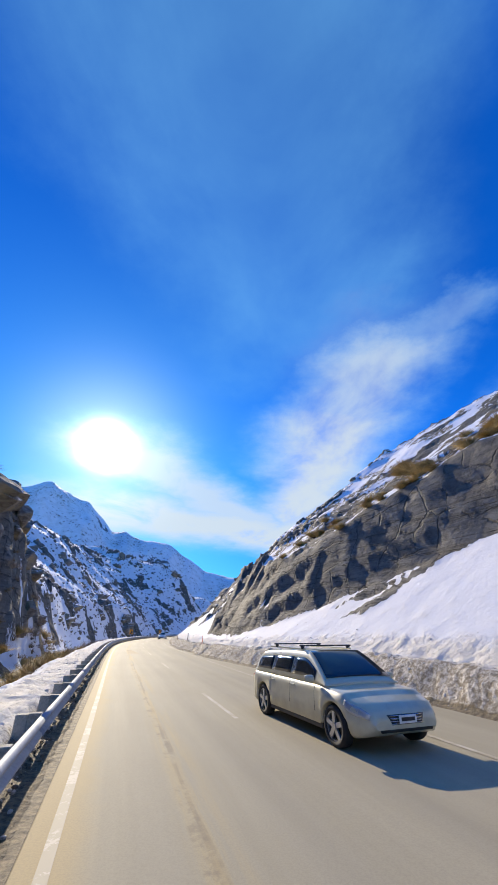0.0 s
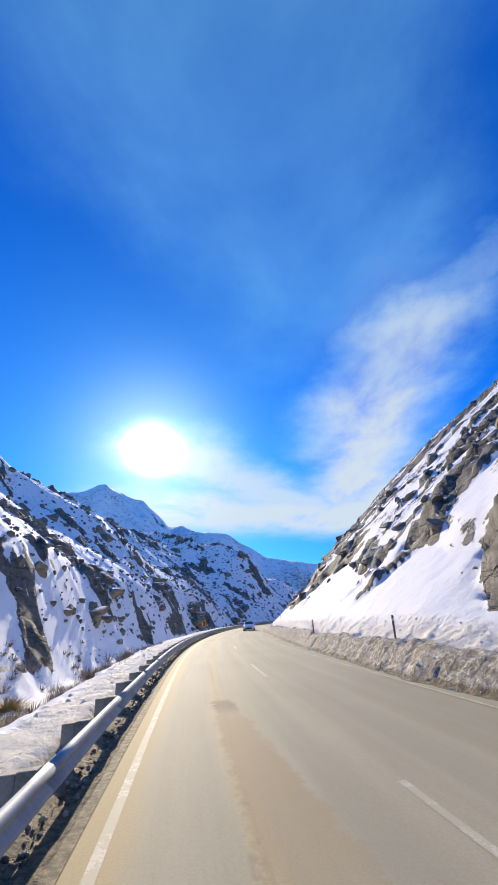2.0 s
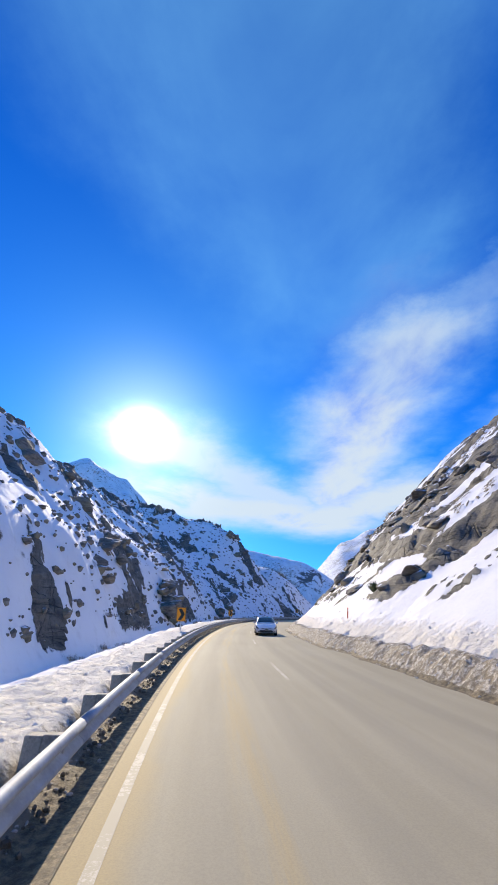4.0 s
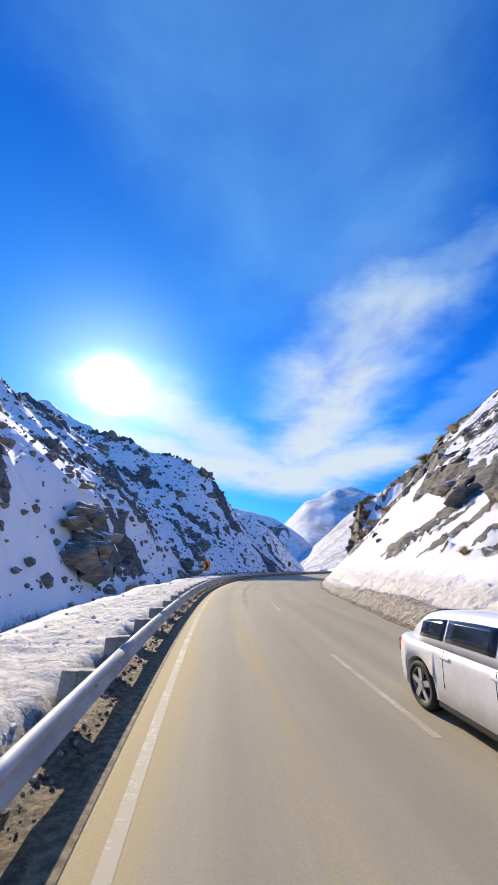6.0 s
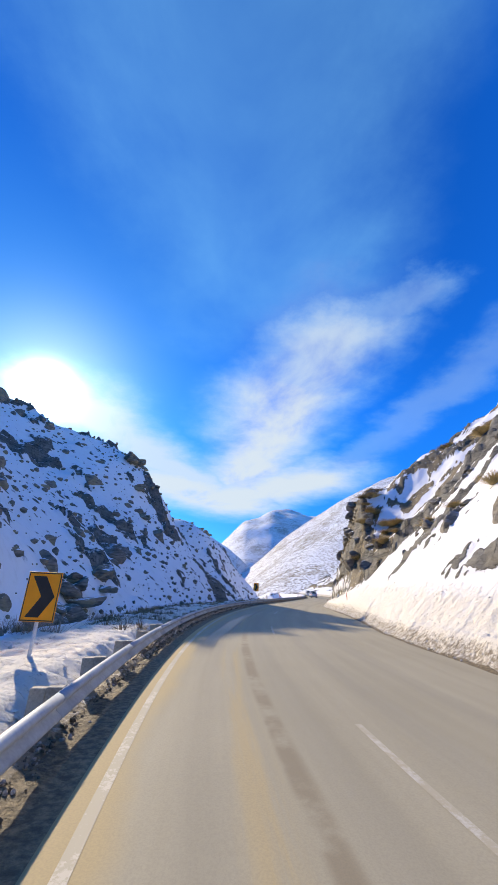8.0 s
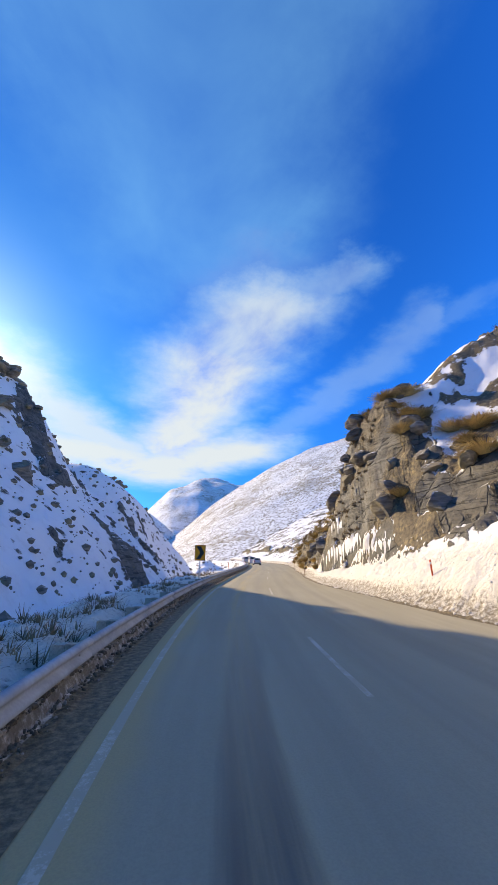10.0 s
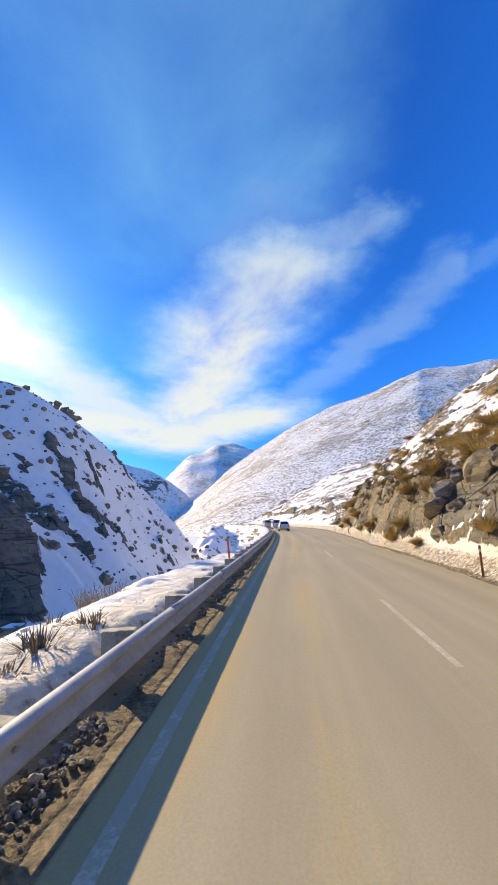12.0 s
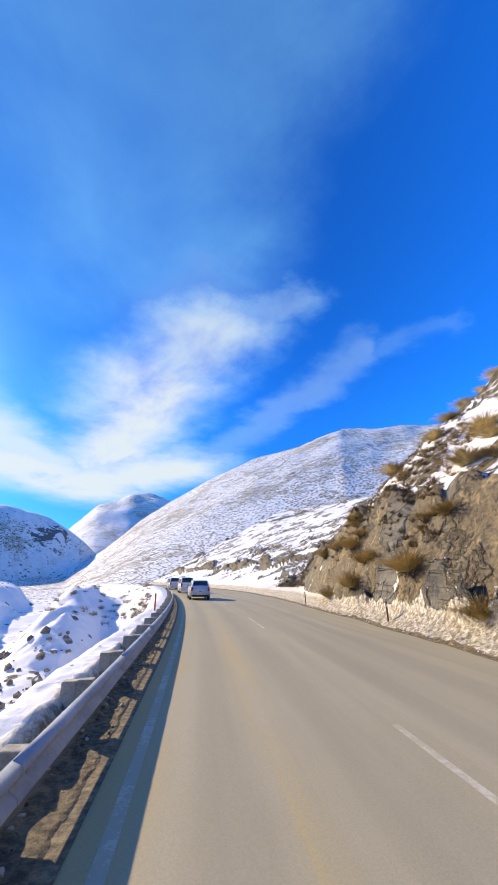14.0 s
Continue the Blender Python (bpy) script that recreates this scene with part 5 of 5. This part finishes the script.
# ---- vehicles ----
def car_paint(name, col, metal, rough):
    m, n, sh = material(name, rough, metal)
    pos = n.add("ShaderNodeTexCoord").outputs["Object"]
    dust = n.step(n.math("ADD", n.noise(pos, 2.2, 6.0, 0.6), n.math("MULTIPLY", n.add("ShaderNodeSeparateXYZ", None, Vector=pos).outputs[2], -0.35)), 0.12, 0.5)
    link(n, n.mix(n.math("MULTIPLY", dust, 0.35), col, (0.3, 0.26, 0.2)), sh.inputs["Base Color"])
    link(n, n.math("ADD", rough, n.math("MULTIPLY", dust, 0.35)), sh.inputs["Roughness"])
    sh.inputs["Coat Weight"].default_value = 0.6
    sh.inputs["Coat Roughness"].default_value = 0.06
    return m


CHAMPAGNE = car_paint("champagne_paint", (0.62, 0.58, 0.40), 0.1, 0.3)
PEARL = car_paint("white_car_paint", (0.80, 0.80, 0.80), 0.0, 0.3)
SILVER = car_paint("silver_paint", (0.55, 0.57, 0.60), 0.3, 0.3)
GLASS = plain("dark_car_glass", (0.02, 0.025, 0.03), 0.06, 0.0, vary=0.05)
GLASS.node_tree.nodes["Principled BSDF"].inputs["Specular IOR Level"].default_value = 0.8
RUBBER = plain("black_rubber", (0.02, 0.02, 0.02), 0.8, vary=0.15)
TRIM = plain("black_plastic_trim", (0.03, 0.03, 0.03), 0.6, vary=0.15)
ALLOY = plain("alloy_rim", (0.55, 0.55, 0.56), 0.35, 0.8, vary=0.1)
CHROME = plain("chrome_trim", (0.75, 0.75, 0.75), 0.15, 1.0, vary=0.03)
LAMP = plain("clear_lamp_lens", (0.5, 0.51, 0.5), 0.12, 0.2, vary=0.1)
TAIL = plain("red_tail_lens", (0.5, 0.02, 0.015), 0.2, vary=0.1)
PLATE = plain("pale_plate", (0.75, 0.75, 0.72), 0.5, vary=0.05)


def loft(rings, close=True):
    """Skin over rings of equal length; the rings lie along the car."""
    bm = bmesh.new()
    vv = [[bm.verts.new(p) for p in r] for r in rings]
    n = len(rings[0])
    for a, b in zip(vv, vv[1:]):
        for i in range(n):
            j = (i + 1) % n
            bm.faces.new((a[i], a[j], b[j], b[i])).smooth = True
    if close:
        bm.faces.new(vv[0][::-1]), bm.faces.new(vv[-1])
    bmesh.ops.recalc_face_normals(bm, faces=bm.faces)
    return bm


def wheel_meshes(r, wide):
    bm = bmesh.new()
    prof = [(r * 0.72, -wide / 2), (r * 0.9, -wide / 2), (r * 0.985, -wide * 0.38), (r, -wide * 0.2), (r, wide * 0.2), (r * 0.985, wide * 0.38), (r * 0.9, wide / 2), (r * 0.72, wide / 2)]
    rings = [[bm.verts.new((x, q * math.cos(t), q * math.sin(t))) for q, x in prof] for t in np.linspace(0, 2 * math.pi, 29)[:-1]]
    for k in range(28):
        a, b = rings[k], rings[(k + 1) % 28]
        for i in range(len(prof)):
            j = (i + 1) % len(prof)
            bm.faces.new((a[i], b[i], b[j], a[j])).smooth = True
    bmesh.ops.recalc_face_normals(bm, faces=bm.faces)
    rim = bmesh.new()
    ri = r * 0.72
    for k in range(5):
        t = 2 * math.pi * k / 5
        m = Matrix.Rotation(t, 4, "X") @ Matrix.Translation((wide * 0.36, 0, ri * 0.5)) @ Matrix.Diagonal((0.035, ri * 0.34, ri * 0.98, 1))
        bmesh.ops.create_cube(rim, size=1.0, matrix=m)
    for rad, x, d in ((ri, wide * 0.40, 0.04), (ri * 0.26, wide * 0.38, 0.05)):
        if rad == ri:
            ring = [[rim.verts.new((xx, q * math.cos(t), q * math.sin(t))) for q, xx in ((ri, x - d), (ri, x), (ri * 0.9, x), (ri * 0.88, x - d))] for t in np.linspace(0, 2 * math.pi, 25)[:-1]]
            for k in range(24):
                a, b = ring[k], ring[(k + 1) % 24]
                for i in range(4):
                    j = (i + 1) % 4
                    rim.faces.new((a[i], b[i], b[j], a[j]))
        else:
            bmesh.ops.create_cone(rim, cap_ends=True, segments=14, radius1=rad, radius2=rad, depth=d, matrix=Matrix.Translation((x, 0, 0)) @ Matrix.Rotation(math.pi / 2, 4, "Y"))
    bmesh.ops.recalc_face_normals(rim, faces=rim.faces)
    disc = bmesh.new()
    bmesh.ops.create_cone(disc, cap_ends=True, segments=24, radius1=ri * 0.99, radius2=ri * 0.99, depth=0.03, matrix=Matrix.Translation((wide * 0.12, 0, 0)) @ Matrix.Rotation(math.pi / 2, 4, "Y"))
    return bm, rim, disc


def skin(rows):
    """A sheet through rows of points of equal length."""
    bm = bmesh.new()
    vv = [[bm.verts.new(p) for p in r] for r in rows]
    for a, b in zip(vv, vv[1:]):
        for i in range(len(a) - 1):
            bm.faces.new((a[i], a[i + 1], b[i + 1], b[i])).smooth = True
    return bm


def plate(rows, thick=0.006):
    """A sheet with thickness, grown towards the inside."""
    bm = skin(rows)
    bmesh.ops.recalc_face_normals(bm, faces=bm.faces)
    bmesh.ops.solidify(bm, geom=bm.faces[:], thickness=thick)
    return bm


def vehicle(name, label, category, m, paint, c):
    """A road vehicle from the numbers in c: y points ahead, the origin lies on the road under its middle."""
    car = empty(name, m, label, category)
    hw, L, low, belt = c["width"] / 2, c["length"] / 2, c["low"], c["belt"]
    nose, hood, cowl, tail = c["nose"], c["hood"], c["cowl"], c["tail"]
    roof, r, wheels = c["roof"], c["wheel"], [c["base"] / 2 + c.get("shift", 0), -c["base"] / 2 + c.get("shift", 0)]
    st, rt, rb = c["screen_top"], c["rear_top"], c["rear_base"]
    ra = r * 1.13

    def top_line(y):
        return float(np.interp(y, [-L, -L + 0.05, -L + 0.22, rb + 0.25, cowl - 0.1, cowl + 0.12, (cowl + L) / 2, L - 0.42, L - 0.17, L - 0.05, L],
                               [tail - 0.28, tail - 0.1, tail - 0.02, belt, belt, hood + 0.035, hood, hood - 0.075, nose + 0.02, nose - 0.07, nose - 0.2]))

    def half_width(y):
        e = max(0.0, (y - (L - 0.75)) / 0.75)
        b = max(0.0, (-y - (L - 0.5)) / 0.5)
        return hw * (1 - 0.30 * e ** 2.6 - 0.16 * b ** 3)

    def body_ring(y):
        t, wd = top_line(y), half_width(y)
        lo = low + 0.16 * max(0.0, (abs(y) - (L - 0.35)) / 0.35) ** 2
        cut = lo
        for yc in wheels:
            if abs(y - yc) < ra:
                cut = max(cut, r + math.sqrt(ra * ra - (y - yc) ** 2))
        mid = max(lo + 0.45 * (t - lo), cut + 0.015)
        up = max(t - 0.15, mid + 0.01)
        lip = 0.018 * math.exp(-((cut - lo) / 0.25 - 1) ** 2) if cut > lo + 0.02 else 0.0
        half = [(0.0, cut), (wd * 0.6, cut), (wd * 0.93 + lip, cut), (wd * 0.985 + lip, cut + min(0.05, (mid - cut) * 0.6)), (wd + lip, mid), (wd * 0.99, up), (wd * 0.955, t - 0.05), (wd * 0.885, t - 0.012), (wd * 0.5, t + 0.008), (0.0, t + 0.016)]
        return [(x, y, z) for x, z in half] + [(-x, y, z) for x, z in half[-2:0:-1]]

    ys = sorted({round(v, 3) for v in list(np.linspace(-L, L, 60)) + [yc + ra * math.cos(a) for yc in wheels for a in np.linspace(0, math.pi, 17)] + [L - 0.02, L - 0.05, -L + 0.02]})
    body = part("body", loft([body_ring(y) for y in ys]), paint, car)
    # the greenhouse: a roof line over the belt, leaning in towards the top
    wb = hw * 0.94

    def roof_line(y):
        f = (y - st) / (cowl + 0.1 - st)
        b = (rt - y) / (rt - rb)
        if f > 0:
            return belt + (roof - belt) * (1 - min(f, 1) ** 1.25)
        if b > 0:
            return belt + (roof - 0.083 - belt) * (1 - min(b, 1) ** 1.6)
        return roof - 0.13 * ((y - (st * 0.8 + rt * 0.2)) / (st - rt)) ** 2

    def wall(y, k):
        """Half-width and height on the cabin's side, k from the belt to the edge of the roof."""
        z = roof_line(y)
        high = (z - belt) / (roof - belt)
        end = 1 - 0.10 * max(0.0, (-y + rt) / 0.5) ** 2 if y < rt else 1.0
        return (wb + (hw * c.get("tuck", 0.73) - wb) * k * high) * end, belt - 0.03 + (max(z - 0.055, belt - 0.02) - belt + 0.03) * k

    def cabin_ring(y):
        pts = [wall(y, k) for k in (0.0, 0.3, 0.6, 0.85, 1.0)]
        x1, z = pts[-1][0], max(roof_line(y), belt - 0.01)
        half = pts + [(x1 * 0.95, z - 0.022), (x1 * 0.82, z), (x1 * 0.45, z + 0.018), (0.0, z + 0.024)]
        return [(x, y, q) for x, q in half] + [(-x, y, q) for x, q in half[-2::-1]]

    ys = np.concatenate((np.linspace(rb, rt, 9), np.linspace(rt, st, 12)[1:], np.linspace(st, cowl + 0.1, 13)[1:]))
    cabin = part("cabin", loft([cabin_ring(float(y)) for y in ys]), paint, car)

    def over(y, f, lift):
        """A point on the top of the cabin, f from side to side."""
        x1, z = wall(y, 1.0)[0], roof_line(y)
        slope = (roof_line(y + 0.01) - roof_line(y - 0.01)) / 0.02
        n = math.hypot(1, slope)
        return (f * x1, y - lift * slope / n, z + 0.024 * (1 - f * f) - 0.004 + lift / n)

    part("windscreen", plate([[over(float(y), f, 0.012) for f in np.linspace(-0.92, 0.92, 9)] for y in np.linspace(st + 0.06, cowl - 0.02, 9)]), GLASS, car)
    part("rear_window", plate([[over(float(y), f, 0.012) for f in np.linspace(-0.84, 0.84, 7)] for y in np.linspace(rb + 0.16 * (rt - rb), rb + 0.88 * (rt - rb), 6)]), GLASS, car)
    cuts = c["windows"]
    for side in (-1, 1):
        for ya, yb in zip(cuts, cuts[1:]):
            rows = []
            for y in np.linspace(ya + 0.022, yb - 0.022, 7):
                rows.append([(side * (wall(float(y), k)[0] + 0.007), float(y), wall(float(y), k)[1]) for k in (0.2, 0.38, 0.55, 0.7, 0.83)])
            part("side_window", plate(rows, 0.008), GLASS, car)
        # lamps wrap round the corners of the body
        rows = []
        for y in np.linspace(L - 0.5, L - 0.07, 8):
            y = float(y)
            t, wd, f = top_line(y), half_width(y), (y - (L - 0.5)) / 0.43
            rows.append([(side * wd * (0.995 - 0.05 * k + 0.006) + side * 0.004, y + 0.004, t - 0.055 - (0.05 + c.get("lamp_tall", 0.1) * math.sin(math.pi * min(0.95, 0.15 + f * 0.75))) * (1 - k)) for k in (0.0, 0.35, 0.7, 1.0)])
        part("headlight", plate(rows, 0.01), c.get("lamp", LAMP), car)
        part("tail_light", box(0.16, 0.14, c.get("tail_tall", 0.22), side * hw * 0.80, -L + 0.07, tail - 0.36, 0.03), TAIL, car)
        fog = tube(0.062, 0.04, segments=16)
        f_ob = part("fog_light", fog, LAMP, car)
        f_ob.matrix_basis = pose(side * hw * 0.68, L - 0.10, low + 0.2, -90, 0, side * -18)
        mirror = part("mirror", box(0.2, 0.12, 0.14, 0, 0, 0, 0.05), paint, car)
        mirror.matrix_basis = pose(side * (hw + 0.07), cowl - 0.30, belt + 0.0, 0, 0, side * -12)
        for y in (c["seams"][0] - 0.88, c["seams"][1] - 0.86):
            part("door_handle", box(0.035, 0.2, 0.035, side * (hw * 0.985), y, belt - 0.15, 0.01), paint, car)
        for y in c["seams"]:
            part("door_seam", plate([[(side * (hw * q + 0.0015), y + d, z) for q, z in ((0.998, low + 0.24), (1.0, low + 0.45 * (belt - low)), (0.99, belt - 0.15), (0.957, belt - 0.05))] for d in (-0.005, 0.005)], 0.003), TRIM, car)
        part("sill", box(0.05, c["base"] - 2 * ra - 0.02, 0.09, side * (hw * 0.955), c.get("shift", 0), low - 0.03, 0.015), TRIM, car)
        if c.get("bars"):
            part("roof_rail", box(0.035, st - rt - 0.35, 0.04, side * hw * 0.66, (st + rt) / 2, roof + 0.0, 0.012), paint, car)
    if c.get("bars"):
        for y in (st - 0.3, rt + 0.55):
            part("roof_bar", box(hw * 1.5, 0.06, 0.03, 0, y, roof + 0.075, 0.01), TRIM, car)
            for side in (-1, 1):
                part("bar_foot", box(0.06, 0.09, 0.08, side * hw * 0.67, y, roof + 0.01, 0.015), TRIM, car)
    # the front: grille, dark lower mouth, plate

    def front(z0, z1, w0, w1, out, cols=9):
        rows = []
        for z, wd in ((z0, w0), ((z0 + z1) / 2, (w0 + w1) / 2), (z1, w1)):
            row = []
            for f in np.linspace(-1, 1, cols):
                x = f * wd * hw
                y = L - 0.75 + 0.75 * min(1.0, max(0.0, (1 - abs(x) / hw) / 0.30)) ** (1 / 2.6)
                row.append((x, min(y, L - 0.01 - 0.25 * max(0.0, z - nose + 0.2)) + out, z))
            rows.append(row)
        return plate(rows, 0.02)

    if c.get("slim"):
        part("grille", front(nose - 0.16, nose - 0.12, 0.30, 0.52, 0.012), TRIM, car)
        part("lower_grille", front(low + 0.10, low + 0.24, 0.82, 0.66, 0.012), TRIM, car)
        badge = part("badge", tube(0.045, 0.012, segments=16), CHROME, car)
        badge.matrix_basis = pose(0, L + 0.005, nose - 0.13, -90, 0, 0)
    else:
        grille = part("grille", front(nose - 0.27, nose - 0.12, 0.34, 0.42, 0.012), TRIM, car)
        for k in range(4):
            part("grille_bar", front(nose - 0.262 + 0.04 * k, nose - 0.250 + 0.04 * k, 0.36, 0.37, 0.026), CHROME, grille)
        part("front_bumper", front(low + 0.11, low + 0.23, 0.58, 0.66, 0.004), TRIM, car)
    part("rear_bumper", box(hw * 1.66, 0.16, 0.2, 0, -L + 0.08, low + 0.03, 0.05), TRIM if c.get("dark_bumper", True) else paint, car)
    for y, z, out in ((L + 0.03, low + 0.24, 1), (-L - 0.01, tail - 0.46, -1)):
        number = part("number_plate", box(0.36, 0.015, 0.12, 0, y, z, 0.003), PLATE, car, "pale plate with plain bars")
        part("plate_bar", box(0.28, 0.006, 0.055, 0, y + 0.009 * out, z + 0.033), TRIM, number)
    # wheels stand in their arches, before dark liners
    tyre, rim, disc = wheel_meshes(r, 0.21)
    keep = None
    for y in wheels:
        part("wheel_well", box(hw * 1.72, ra * 1.9, 0.36, 0, y, low + 0.08, 0.05), TRIM, car)
    part("underside", box(hw * 1.7, c["length"] - 0.7, 0.12, 0, 0, low - 0.02, 0.03), TRIM, car)
    for side in (-1, 1):
        for y in wheels:
            w_ = new("wheel")
            w_.parent = car
            w_.matrix_basis = pose(side * (hw - 0.10), y, r, 0, 0, 0 if side > 0 else 180)
            if keep is None:
                keep = part("tyre", tyre, RUBBER, w_), part("rim", rim, ALLOY, w_), part("brake_disc", disc, TRIM, w_)
            else:
                for o in keep:
                    new(o.name.split(".")[0], o.data).parent = w_
    return car


DARK_LAMP = plain("smoked_lamp_lens", (0.12, 0.13, 0.15), 0.1, 0.2, vary=0.1)
WAGON = dict(length=4.68, width=1.82, low=0.25, belt=0.98, nose=0.74, hood=0.91, cowl=1.2, tail=1.0, roof=1.55, screen_top=0.36, rear_top=-1.78, rear_base=-2.26, windows=(-2.0, -1.12, -0.14, 0.88), seams=(0.92, -0.10, -1.08), base=3.0, shift=0.03, wheel=0.34, bars=True, lamp_tall=0.11)
HATCH = dict(length=4.36, width=1.77, low=0.2, belt=0.94, nose=0.70, hood=0.88, cowl=1.2, tail=0.98, roof=1.46, screen_top=0.36, rear_top=-1.25, rear_base=-2.0, windows=(-1.55, -0.95, -0.04, 0.9), seams=(0.92, 0.0, -0.9), base=2.92, wheel=0.32, dark_bumper=False, slim=True, lamp_tall=0.05, lamp=DARK_LAMP)
SUV = dict(length=4.6, width=1.85, low=0.27, belt=1.06, nose=0.92, hood=1.05, cowl=1.0, tail=1.1, roof=1.68, screen_top=0.3, rear_top=-1.8, rear_base=-2.22, windows=(-1.95, -1.15, -0.2, 0.74), seams=(0.85, -0.15, -1.1), base=2.66, wheel=0.35, tail_tall=0.34)
VAN = dict(length=4.9, width=1.8, low=0.26, belt=1.12, nose=0.95, hood=1.1, cowl=1.9, tail=1.14, roof=1.98, screen_top=1.35, rear_top=-2.25, rear_base=-2.42, windows=(-2.2, -1.1, 0.3, 1.5), seams=(1.6, 0.7, -0.5), base=2.7, wheel=0.33, tuck=0.86, tail_tall=0.5, dark_bumper=False)

LOW = Matrix.Diagonal((0.98, 1.03, 0.91, 1.0))   # springs settled under the load
vehicle("station_wagon", "champagne silver station wagon with black roof bars", "car", stand(8.87, 4.9, 0.02, 184) @ LOW, CHAMPAGNE, WAGON)
vehicle("hatchback", "white hatchback facing along the oncoming lane", "car", stand(101.9, 4.35, 0.02, 180.5) @ LOW, PEARL, HATCH)
vehicle("sport_utility", "silver sport utility car ahead in the lane", "car", stand(251.0, 1.7, 0.02), SILVER, SUV)
vehicle("minibus", "white high-roofed passenger van ahead in the lane", "van", stand(268.0, 1.7, 0.02), PEARL, VAN)
vehicle("minibus", "small silver van further along the lane", "van", stand(285.0, 1.7, 0.02), SILVER, VAN)
